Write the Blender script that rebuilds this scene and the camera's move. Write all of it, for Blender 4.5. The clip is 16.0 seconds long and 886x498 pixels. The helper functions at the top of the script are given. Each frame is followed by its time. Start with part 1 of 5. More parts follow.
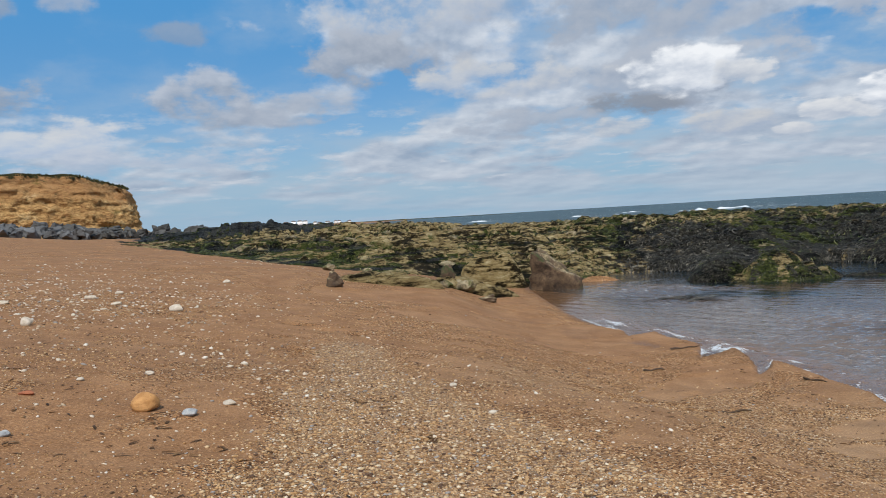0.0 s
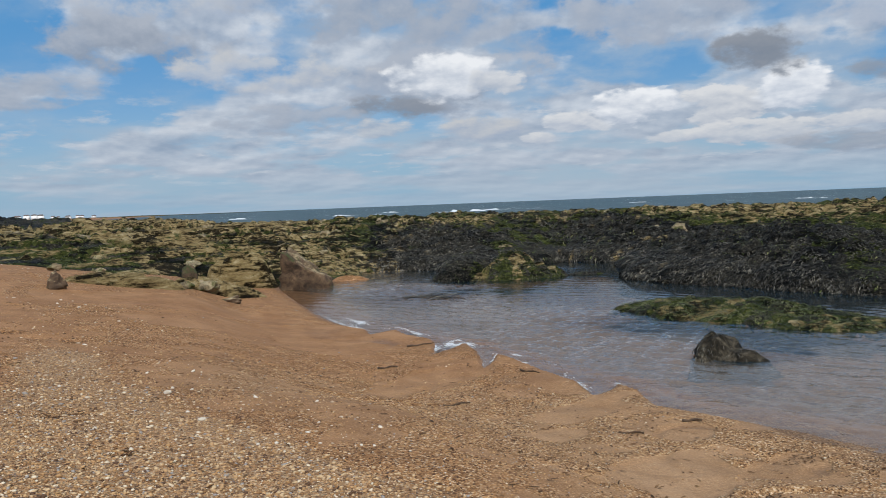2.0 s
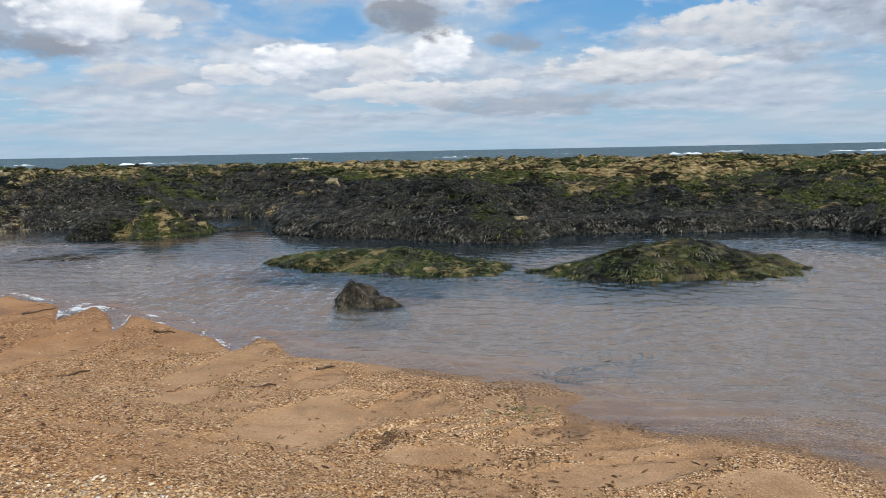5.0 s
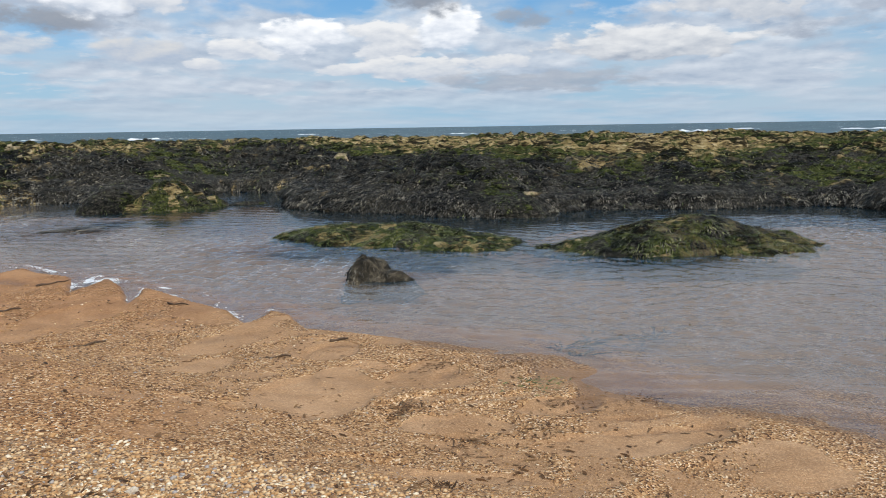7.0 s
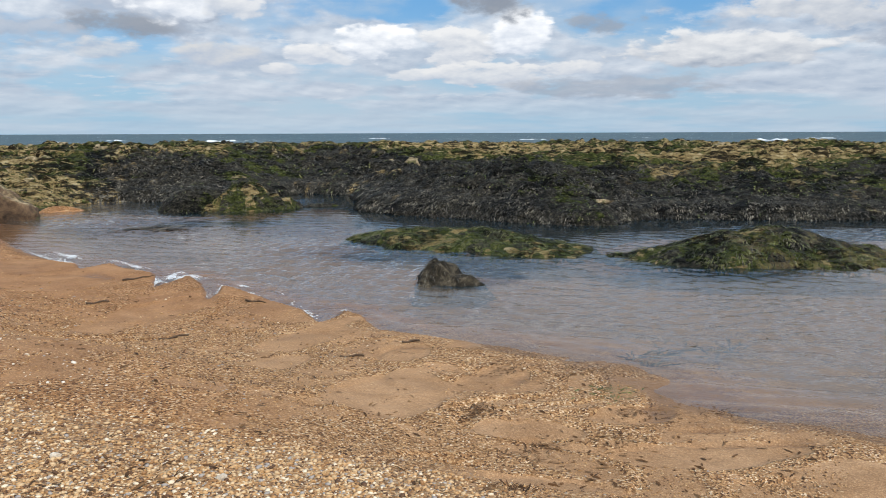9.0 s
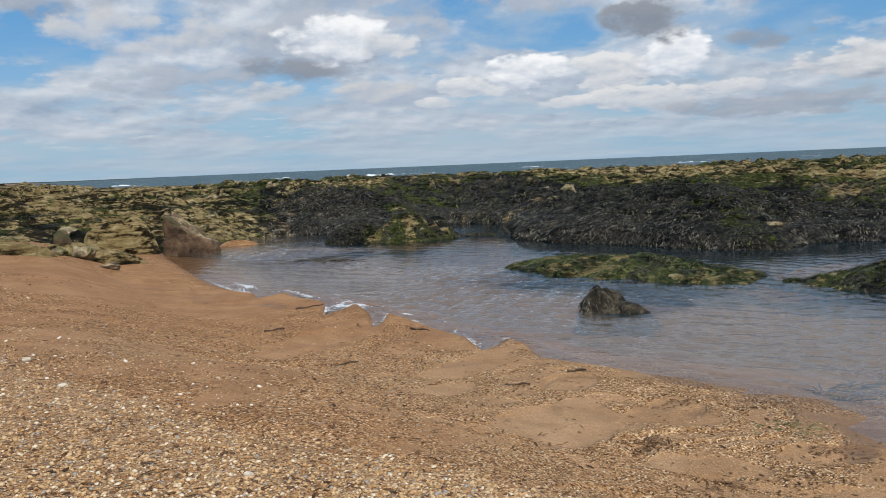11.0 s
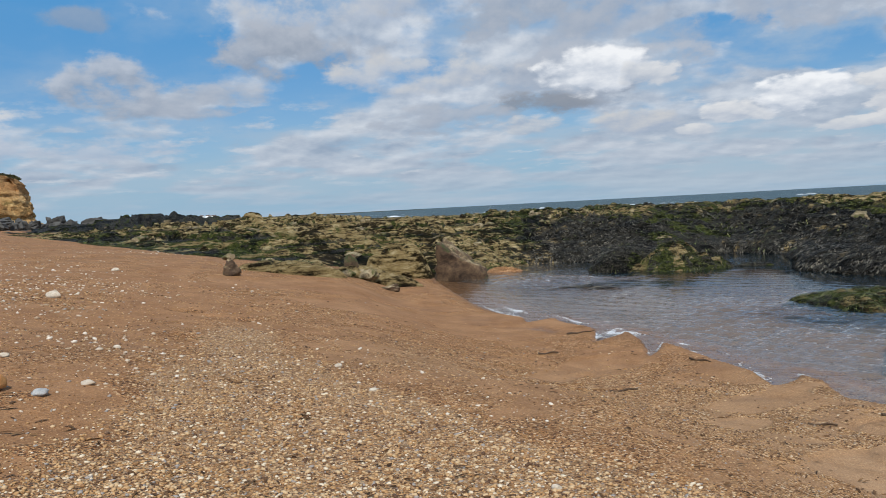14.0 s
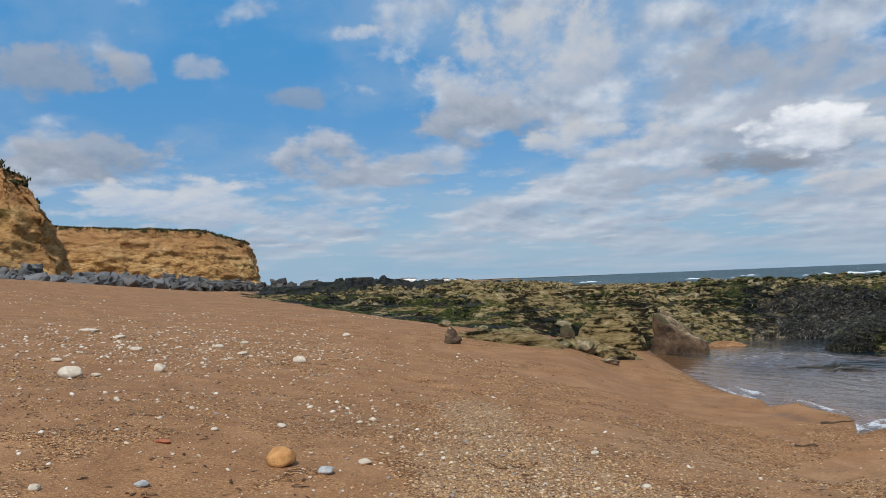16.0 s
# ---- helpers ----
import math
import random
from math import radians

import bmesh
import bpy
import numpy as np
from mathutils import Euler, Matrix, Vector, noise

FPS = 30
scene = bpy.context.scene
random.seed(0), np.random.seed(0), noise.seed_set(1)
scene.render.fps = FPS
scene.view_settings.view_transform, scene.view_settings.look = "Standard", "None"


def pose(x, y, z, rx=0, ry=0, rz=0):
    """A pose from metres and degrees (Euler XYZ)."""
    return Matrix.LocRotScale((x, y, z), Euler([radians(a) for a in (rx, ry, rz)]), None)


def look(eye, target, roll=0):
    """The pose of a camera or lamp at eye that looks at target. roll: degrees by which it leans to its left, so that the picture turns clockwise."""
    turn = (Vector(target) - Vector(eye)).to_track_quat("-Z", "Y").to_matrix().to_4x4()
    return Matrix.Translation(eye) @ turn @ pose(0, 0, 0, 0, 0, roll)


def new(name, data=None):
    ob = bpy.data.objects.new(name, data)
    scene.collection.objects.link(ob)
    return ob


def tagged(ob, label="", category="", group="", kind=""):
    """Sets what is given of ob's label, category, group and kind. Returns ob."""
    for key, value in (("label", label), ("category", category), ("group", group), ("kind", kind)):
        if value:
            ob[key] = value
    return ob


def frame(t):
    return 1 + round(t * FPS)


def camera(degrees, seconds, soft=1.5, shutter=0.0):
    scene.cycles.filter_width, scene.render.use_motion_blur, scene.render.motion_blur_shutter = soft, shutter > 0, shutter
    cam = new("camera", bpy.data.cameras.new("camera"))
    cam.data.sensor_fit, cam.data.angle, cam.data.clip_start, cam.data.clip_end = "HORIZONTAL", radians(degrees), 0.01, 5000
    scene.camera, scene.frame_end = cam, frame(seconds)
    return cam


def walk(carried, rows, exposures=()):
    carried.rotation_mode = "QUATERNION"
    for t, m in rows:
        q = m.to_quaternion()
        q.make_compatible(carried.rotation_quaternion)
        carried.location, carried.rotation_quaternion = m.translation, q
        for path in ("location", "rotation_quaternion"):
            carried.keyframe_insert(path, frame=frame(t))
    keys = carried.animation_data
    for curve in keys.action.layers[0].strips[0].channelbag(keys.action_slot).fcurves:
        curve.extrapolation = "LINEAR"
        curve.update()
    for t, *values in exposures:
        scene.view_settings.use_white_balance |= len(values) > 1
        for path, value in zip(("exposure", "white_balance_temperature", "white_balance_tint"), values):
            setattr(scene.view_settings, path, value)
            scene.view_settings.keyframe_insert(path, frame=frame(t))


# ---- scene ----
cam = camera(58.5, 16.0, soft=0.9)
PATH = [
    (0, (0.166, -0.103, 2.458), (0.142, 1.895, 2.376), -3.4),
    (0.5, (0.247, -0.112, 2.461), (0.326, 1.885, 2.379), -3.3),
    (1, (0.328, -0.125, 2.476), (0.55, 1.861, 2.382), -2.9),
    (1.5, (0.432, -0.153, 2.472), (0.813, 1.808, 2.37), -2.6),
    (2, (0.527, -0.173, 2.468), (1.09, 1.743, 2.354), -2.2),
    (2.5, (0.647, -0.212, 2.439), (1.355, 1.655, 2.32), -1.8),
    (3, (0.744, -0.243, 2.432), (1.583, 1.568, 2.306), -1.4),
    (3.5, (0.832, -0.21, 2.425), (1.808, 1.531, 2.296), -1.2),
    (4, (0.882, -0.173, 2.411), (1.982, 1.492, 2.278), -1.1),
    (4.5, (0.93, -0.145, 2.392), (2.178, 1.406, 2.206), -1.3),
    (5, (0.925, -0.153, 2.385), (2.209, 1.36, 2.137), -1.1),
    (7.5, (0.848, -0.108, 2.341), (2.109, 1.413, 2.034), -0.9),
    (8, (0.839, -0.12, 2.35), (2.077, 1.422, 2.049), -0.5),
    (8.5, (0.815, -0.126, 2.347), (1.978, 1.474, 2.051), -0.5),
    (9, (0.757, -0.13, 2.353), (1.89, 1.492, 2.062), -0.2),
    (9.5, (0.703, -0.139, 2.36), (1.626, 1.612, 2.077), -0.6),
    (12, (0.663, -0.009, 2.293), (1.388, 1.845, 2.106), -2.5),
    (12.5, (0.593, -0.01, 2.255), (1.167, 1.897, 2.071), -1.5),
    (13, (0.536, 0.001, 2.233), (0.959, 1.948, 2.056), -1.8),
    (13.5, (0.462, 0.008, 2.249), (0.737, 1.982, 2.09), -2.7),
    (14, (0.407, 0.022, 2.274), (0.6, 2.01, 2.169), -3.0),
    (14.5, (0.251, 0.103, 2.336), (0.38, 2.098, 2.284), -2.7),
    (15, (0.095, 0.143, 2.386), (0.167, 2.141, 2.438), -3.0),
    (15.5, (-0.009, 0.16, 2.402), (-0.174, 2.152, 2.473), -2.9),
    (16, (-0.136, 0.234, 2.418), (-0.422, 2.212, 2.498), -2.3),
]
walk(cam, [(t, look(eye, target, roll)) for t, eye, target, roll in PATH],
     [(0, -0.14, 6120, 10), (2, -0.22, 6100, 10), (3.5, -0.20, 6100, 10), (5.0, 0.05, 6200, 10), (9.5, 0.12, 6250, 10), (12, -0.19, 6250, 10), (13.5, -0.18, 6200, 10), (14.5, -0.10, 6120, 10), (16, -0.20, 6080, 10)])

# ---- world: a north-looking beach in the afternoon, sun behind on the left ----
SUN_AZ, SUN_EL = -176.0, 50.0      # degrees, azimuth clockwise from +y
sun_way = Vector((math.sin(radians(SUN_AZ)) * math.cos(radians(SUN_EL)), math.cos(radians(SUN_AZ)) * math.cos(radians(SUN_EL)), math.sin(radians(SUN_EL))))
sun = new("sun", bpy.data.lights.new("sun", "SUN"))
sun.data.energy, sun.data.angle, sun.data.color = 4.8, radians(0.6), (1.0, 0.945, 0.86)
sun.matrix_world = look(sun_way * 50, (0, 0, 0))


class Nodes:
    """Short hand for a node tree."""

    def __init__(self, tree):
        self.tree = tree
        tree.nodes.clear()

    def add(self, kind, **sets):
        n = self.tree.nodes.new(kind)
        for key, value in sets.items():
            if key in n.inputs:
                self.feed(n.inputs[key], value)
        return n

    def feed(self, socket, value):
        if isinstance(value, bpy.types.NodeSocket):
            self.tree.links.new(value, socket)
        elif isinstance(value, bpy.types.Node):
            self.tree.links.new(value.outputs[0], socket)
        else:
            socket.default_value = value

    def math(self, op, a, b=0.0, c=0.0, clamp=False):
        n = self.tree.nodes.new("ShaderNodeMath")
        n.operation, n.use_clamp = op, clamp
        for socket, value in zip(n.inputs, (a, b, c)):
            self.feed(socket, value)
        return n.outputs[0]

    def mix(self, fac, a, b, blend="MIX"):
        n = self.tree.nodes.new("ShaderNodeMix")
        n.data_type, n.blend_type = "RGBA", blend
        self.feed(n.inputs[0], fac)
        for socket, value in ((n.inputs[6], a), (n.inputs[7], b)):
            self.feed(socket, (*value, 1) if isinstance(value, tuple) and len(value) == 3 else value)
        return n.outputs[2]

    def span(self, v, lo, hi, a=0.0, b=1.0, smooth=True):
        n = self.tree.nodes.new("ShaderNodeMapRange")
        n.interpolation_type = "SMOOTHSTEP" if smooth else "LINEAR"
        for socket, value in zip(n.inputs, (v, lo, hi, a, b)):
            self.feed(socket, value)
        return n.outputs[0]

    def noise(self, scale, detail=4.0, rough=0.55, at=None, warp=0.0):
        n = self.tree.nodes.new("ShaderNodeTexNoise")
        n.inputs["Scale"].default_value, n.inputs["Detail"].default_value = scale, detail
        n.inputs["Roughness"].default_value, n.inputs["Distortion"].default_value = rough, warp
        if at is not None:
            self.feed(n.inputs["Vector"], at)
        return n.outputs[0]

    def cells(self, scale, at=None, feature="F1", out="Distance"):
        n = self.tree.nodes.new("ShaderNodeTexVoronoi")
        n.feature = feature
        n.inputs["Scale"].default_value = scale
        if at is not None:
            self.feed(n.inputs["Vector"], at)
        return n.outputs[out]

    def stretch(self, at, size):
        n = self.tree.nodes.new("ShaderNodeMapping")
        n.inputs["Scale"].default_value = size
        self.feed(n.inputs["Vector"], at)
        return n.outputs[0]

    def ramp(self, fac, stops, mode="LINEAR"):
        n = self.tree.nodes.new("ShaderNodeValToRGB")
        n.color_ramp.interpolation = mode
        while len(n.color_ramp.elements) < len(stops):
            n.color_ramp.elements.new(0.5)
        for e, (at, colour) in zip(n.color_ramp.elements, stops):
            e.position, e.color = at, (*colour, 1)
        self.feed(n.inputs[0], fac)
        return n.outputs[0]

    def bump(self, height, strength, distance, normal=None):
        n = self.tree.nodes.new("ShaderNodeBump")
        n.inputs["Strength"].default_value, n.inputs["Distance"].default_value = strength, distance
        self.feed(n.inputs["Height"], height)
        if normal is not None:
            self.feed(n.inputs["Normal"], normal)
        return n.outputs[0]


# The sky: clear air, a broken layer of grey-white cloud, and single clouds at their bearings.
# bearing, elevation, half width, half height (degrees), top tone, foot tone, ragged edge, cover
CLOUDS = [
    (-34.5, 14.2, 5.5, 1.9, 4.6, 3.6, 1.0, 0.75), (-29.4, 14.7, 1.7, 1.1, 5.2, 4.0, 0.8, 0.7), (-25.0, 15.2, 2.3, 1.0, 5.6, 4.6, 0.9, 0.7),
    (-18.6, 13.3, 2.6, 0.8, 4.2, 3.7, 1.0, 0.55), (-12.8, 17.6, 3.4, 0.7, 7.0, 6.0, 1.0, 0.8), (-33.0, 8.8, 6.5, 1.9, 4.9, 3.4, 1.0, 0.8),
    (-16.0, 9.0, 4.2, 2.0, 5.9, 3.9, 0.9, 0.9), (-11.0, 8.3, 4.5, 1.3, 5.6, 4.3, 1.0, 0.8), (-1.0, 16.2, 8.5, 3.6, 6.7, 5.4, 1.1, 0.85),
    (-5.0, 11.4, 7.5, 1.7, 5.3, 3.7, 1.1, 0.9), (13.0, 13.4, 9.0, 1.9, 4.9, 4.0, 1.1, 0.75), (17.5, 12.3, 10.0, 2.3, 5.4, 4.5, 1.0, 0.6),
    (31.0, 12.2, 8.0, 1.7, 5.6, 4.6, 1.1, 0.85), (49.5, 11.2, 9.0, 1.3, 6.3, 5.0, 1.1, 0.85), (16.5, 8.6, 8.0, 2.4, 5.6, 4.4, 0.9, 0.85), (-28.0, 6.3, 7.5, 1.6, 7.4, 6.0, 0.9, 0.85), (4.0, 9.5, 7.0, 1.6, 6.9, 5.2, 1.0, 0.8),
    (17.4, 7.7, 4.6, 1.3, 5.2, 3.9, 0.7, 0.95), (13.6, 7.1, 3.6, 0.9, 3.6, 3.0, 0.9, 0.9), (17.2, 8.6, 4.8, 2.4, 10.0, 5.0, 0.34, 1.0), (20.8, 8.2, 2.6, 1.4, 8.2, 4.8, 0.6, 0.95), (26.3, 5.2, 3.0, 1.1, 8.2, 5.0, 0.6, 1.0), (30.2, 6.0, 3.6, 1.9, 10.0, 5.0, 0.5, 1.0), (36.2, 5.6, 3.4, 2.2, 8.2, 4.6, 0.9, 1.0),
    (40.4, 6.5, 2.6, 2.7, 10.2, 5.2, 0.5, 1.0), (38.5, 3.9, 5.0, 1.2, 7.8, 4.8, 0.9, 0.95), (38.9, 9.2, 3.2, 1.6, 3.4, 2.8, 0.95, 0.95), (20.0, 5.2, 3.6, 0.9, 6.6, 5.0, 0.9, 0.9),
    (54.0, 5.2, 8.0, 1.7, 8.0, 3.8, 0.7, 0.95), (60.5, 7.8, 6.0, 2.2, 7.6, 4.2, 0.9, 0.95), (46.2, 7.4, 2.6, 0.9, 3.8, 3.2, 1.1, 0.75),
    (47.0, 3.2, 9.0, 0.9, 4.4, 3.6, 1.0, 0.7), (6.0, 6.2, 6.0, 1.1, 5.4, 4.3, 1.1, 0.8), (-20.5, 4.9, 9.0, 1.0, 6.3, 5.2, 1.1, 0.75),
    (23.6, 4.4, 1.7, 0.6, 7.8, 5.0, 0.6, 0.9), (33.2, 4.0, 2.2, 0.6, 7.8, 5.0, 0.6, 0.9), (12.2, 5.6, 2.4, 0.7, 7.0, 4.8, 0.7, 0.8), (44.0, 4.4, 2.6, 0.8, 7.8, 5.0, 0.6, 0.9),
    (70.0, 9.0, 9.0, 4.0, 6.2, 3.6, 1.0, 0.95),
]
# openings of clear blue in the layer: bearing, elevation, half width, half height
GAPS = [(48.0, 8.2, 7.5, 2.2), (31.5, 9.2, 5.0, 1.6), (-20.0, 13.0, 12.0, 5.0), (24.5, 11.0, 4.5, 1.0), (-8.0, 6.8, 7.0, 0.9)]
world = bpy.data.worlds.new("world")
scene.world, world.use_nodes = world, True
w = Nodes(world.node_tree)
sky = w.tree.nodes.new("ShaderNodeTexSky")
sky.sky_type, sky.sun_disc = "NISHITA", False
sky.sun_elevation, sky.sun_rotation = radians(SUN_EL), radians(SUN_AZ)
sky.air_density, sky.dust_density, sky.ozone_density = 1.0, 0.6, 1.6
way = w.tree.nodes.new("ShaderNodeTexCoord").outputs["Generated"]
split = w.add("ShaderNodeSeparateXYZ", Vector=way)
bearing = w.math("DEGREES", w.math("ARCTAN2", split.outputs[0], split.outputs[1]))
height = w.math("DEGREES", w.math("ARCSINE", split.outputs[2]))
flat = w.tree.nodes.new("ShaderNodeCombineXYZ")
w.feed(flat.inputs[0], w.math("MULTIPLY", bearing, 0.16))
w.feed(flat.inputs[1], w.math("MULTIPLY", w.math("LOGARITHM", w.math("ADD", w.math("MAXIMUM", height, -0.5), 3.2), math.e), 3.6))
raised = w.tree.nodes.new("ShaderNodeVectorMath")
raised.operation = "ADD"
w.feed(raised.inputs[0], flat)
raised.inputs[1].default_value = (-0.05, 0.16, 0.0)
billow, billow_up = w.noise(1.35, 9.0, 0.56, flat), w.noise(1.35, 9.0, 0.56, raised)
puffs, puffs_up = w.noise(3.4, 6.0, 0.6, flat, 0.1), w.noise(3.4, 6.0, 0.6, raised, 0.1)
relief = w.math("ADD", w.math("MULTIPLY", w.math("SUBTRACT", billow, billow_up), 2.6), w.math("MULTIPLY", w.math("SUBTRACT", puffs, puffs_up), 1.1))


def heads(at):
    """Round cauliflower heads at two sizes."""
    bent = w.tree.nodes.new("ShaderNodeVectorMath")
    bent.operation = "MULTIPLY_ADD"
    drift = w.tree.nodes.new("ShaderNodeTexNoise")
    drift.inputs["Scale"].default_value, drift.inputs["Detail"].default_value = 3.0, 4.0
    w.feed(drift.inputs["Vector"], at)
    w.feed(bent.inputs[0], drift.outputs["Color"])
    bent.inputs[1].default_value = (0.35, 0.35, 0.0)
    w.feed(bent.inputs[2], at)
    big, small = w.cells(3.6, bent, "SMOOTH_F1"), w.cells(8.5, bent, "SMOOTH_F1")
    return w.math("SUBTRACT", 0.55, w.math("ADD", w.math("MULTIPLY", big, 0.75), w.math("MULTIPLY", small, 0.4)))


lump, lump_up = heads(flat), heads(raised)
swell = w.math("SUBTRACT", lump, lump_up)
rows = w.noise(0.95, 9.0, 0.52, w.stretch(flat, (0.8, 1.0, 1.0)))
soft, soft_up = w.noise(1.2, 8.0, 0.5, flat), w.noise(1.2, 8.0, 0.5, raised)
gentle = w.math("MULTIPLY", w.math("SUBTRACT", soft, soft_up), w.span(height, 1.0, 8.0, 1.6, 3.4))
veil = w.noise(0.5, 6.0, 0.55, w.stretch(flat, (0.7, 1.2, 1.0)))
clear = w.mix(w.span(height, 2.0, 18.0, 0.45, 0.85), sky.outputs[0], (0.8, 3.35, 6.7))
colour = w.mix(w.span(height, -1.0, 9.0, 0.85, 0.0), clear, (3.4, 5.15, 6.5))
thick = w.math("ADD", w.math("ADD", rows, w.span(bearing, -40.0, 15.0, -0.06, 0.04)), w.span(height, 9.0, 17.0, 0.0, -0.03))
for az, el, wide, high in GAPS:
    dx, up = w.math("MULTIPLY", w.math("SUBTRACT", bearing, az), 1 / wide), w.math("MULTIPLY", w.math("SUBTRACT", height, el), 1 / high)
    thick = w.math("SUBTRACT", thick, w.span(w.math("ADD", w.math("MULTIPLY", dx, dx), w.math("MULTIPLY_ADD", up, up, w.math("MULTIPLY_ADD", billow, 3.0, -1.5))), 0.0, 1.4, 0.22, 0.0))
cover = w.math("MULTIPLY", w.span(thick, 0.42, 0.58), w.span(height, 0.4, 3.0, 0.35, 0.92))
colour = w.mix(w.math("MULTIPLY", w.span(veil, 0.40, 0.58), w.math("MULTIPLY", w.span(bearing, -25.0, 15.0, 0.2, 0.55), w.span(thick, 0.2, 0.42))), colour, (5.0, 5.7, 6.3))
colour = w.mix(cover, colour, w.mix(w.math("ADD", gentle, w.span(height, 2.0, 9.0, 0.36, 0.50), clamp=True), (3.5, 4.2, 5.2), (7.8, 8.0, 8.2)))
# rows of small far puffs low over the sea
small = w.math("ADD", w.noise(2.1, 6.0, 0.6, w.stretch(flat, (0.8, 1.25, 1.0))), w.math("MULTIPLY", lump, 0.14))
small = w.math("MULTIPLY", w.span(small, 0.53, 0.68), w.math("MULTIPLY", w.span(height, 1.2, 3.0), w.span(height, 6.0, 10.0, 0.65, 0.0)))
colour = w.mix(small, colour, w.mix(w.math("MULTIPLY_ADD", swell, 0.5, w.math("MULTIPLY_ADD", relief, 0.8, 0.5), clamp=True), (4.2, 4.9, 5.8), (7.6, 7.7, 7.8)))
for az, el, wide, high, top, foot, ragged, most in CLOUDS:
    bright = top > 7.5
    dx = w.math("MULTIPLY", w.math("SUBTRACT", bearing, az), 1 / wide)
    up = w.math("MULTIPLY", w.math("SUBTRACT", height, el), 1 / high)
    tall = w.math("MINIMUM", up, w.math("MULTIPLY", up, 1.5)) if bright else up
    far = w.math("ADD", w.math("MULTIPLY", dx, dx), w.math("MULTIPLY", tall, tall))
    edge = w.math("MULTIPLY_ADD", w.math("SUBTRACT", billow, 0.5), (4.2 if bright else 5.0) * ragged, w.math("SUBTRACT", 0.85, far))
    edge = w.math("MULTIPLY_ADD", w.math("SUBTRACT", puffs, 0.5), 1.4 * ragged, edge)
    edge = w.math("MULTIPLY_ADD", w.math("SUBTRACT", lump, 0.1), 0.9 if bright else 0.5, edge)
    here = w.span(edge, -0.02, 0.42, 0.0, most) if bright else w.span(edge, -0.2, 0.75 * ragged, 0.0, most)
    lit = w.math("MULTIPLY_ADD", relief, 0.5 if bright else 0.9, w.math("MULTIPLY_ADD", up, 0.46, 0.60 if bright else 0.5))
    lit = w.math("MULTIPLY_ADD", swell, 0.55 if bright else 0.35, lit, clamp=True)
    colour = w.mix(here, colour, w.mix(lit, (foot * 0.84, foot * 0.97, foot * 1.17), (top, top * 0.99, top * 0.97) if top > 6.4 else (top * 0.92, top * 0.98, top * 1.08)))
back = w.add("ShaderNodeBackground", Color=colour, Strength=0.1)
w.tree.links.new(back.outputs[0], w.tree.nodes.new("ShaderNodeOutputWorld").inputs[0])


# ---- small tools ----
def hashed(ix, iy, seed):
    h = (ix.astype(np.int64) * 374761393 + iy.astype(np.int64) * 668265263 + seed * 1442695041) & 0xFFFFFFFF
    h = ((h ^ (h >> 13)) * 1274126177) & 0xFFFFFFFF
    return ((h ^ (h >> 16)) & 0xFFFF) / 32767.5 - 1.0


def grain(x, y, seed=0):
    """Smooth noise from -1 to 1, one lump a metre."""
    ix, iy = np.floor(x), np.floor(y)
    fx, fy = x - ix, y - iy
    fx, fy = fx * fx * (3 - 2 * fx), fy * fy * (3 - 2 * fy)
    a, b = hashed(ix, iy, seed), hashed(ix + 1, iy, seed)
    c, d = hashed(ix, iy + 1, seed), hashed(ix + 1, iy + 1, seed)
    return (a + (b - a) * fx) * (1 - fy) + (c + (d - c) * fx) * fy


def fbm(x, y, octaves=4, seed=0, gain=0.5):
    x, y = np.asarray(x, float), np.asarray(y, float)
    total, amp, most = np.zeros_like(x * y), 1.0, 0.0
    for n in range(octaves):
        total, most = total + amp * grain(x + 17.3 * n, y - 9.1 * n, seed + n), most + amp
        x, y, amp = x * 1.93 + y * 0.42, y * 1.93 - x * 0.22, amp * gain
    return total / most


def ease(v, lo, hi):
    v = np.clip((v - lo) / (hi - lo), 0, 1)
    return v * v * (3 - 2 * v)


def mesh_of(name, verts, faces, smooth=True, **fields):
    """A mesh from arrays: faces n x 3 or n x 4; fields: a float for each vertex."""
    me = bpy.data.meshes.new(name)
    verts, faces = np.asarray(verts, np.float32), np.asarray(faces, np.int32)
    me.vertices.add(len(verts))
    me.vertices.foreach_set("co", verts.ravel())
    me.loops.add(faces.size)
    me.loops.foreach_set("vertex_index", faces.ravel())
    me.polygons.add(len(faces))
    me.polygons.foreach_set("loop_start", np.arange(0, faces.size, faces.shape[1], dtype=np.int32))
    me.polygons.foreach_set("use_smooth", np.full(len(faces), smooth))
    for key, values in fields.items():
        me.attributes.new(key, "FLOAT", "POINT").data.foreach_set("value", np.asarray(values, np.float32).ravel())
    me.update(calc_edges=True)
    me.validate()
    return me


def grid_faces(rows, cols, keep=None):
    i = np.arange(rows * cols).reshape(rows, cols)
    f = np.stack([i[:-1, :-1], i[:-1, 1:], i[1:, 1:], i[1:, :-1]], -1).reshape(-1, 4)
    return f if keep is None else f[(keep.ravel()[f]).all(1)]


def trimmed(verts, faces, *fields):
    used, faces = np.unique(faces, return_inverse=True)
    return verts[used], faces.reshape(-1, 4), [v[used] for v in fields]


def solid(name, me, mat, parent=None, label=""):
    ob = new(name, me)
    me.materials.clear()
    me.materials.append(mat)
    if parent is not None:
        ob.parent = parent
    return tagged(ob, label)


def part(name, bm, mat, parent, label=""):
    me = bpy.data.meshes.new(name)
    bm.to_mesh(me)
    bm.free()
    for p in me.polygons:
        p.use_smooth = True
    return solid(name, me, mat, parent, label)


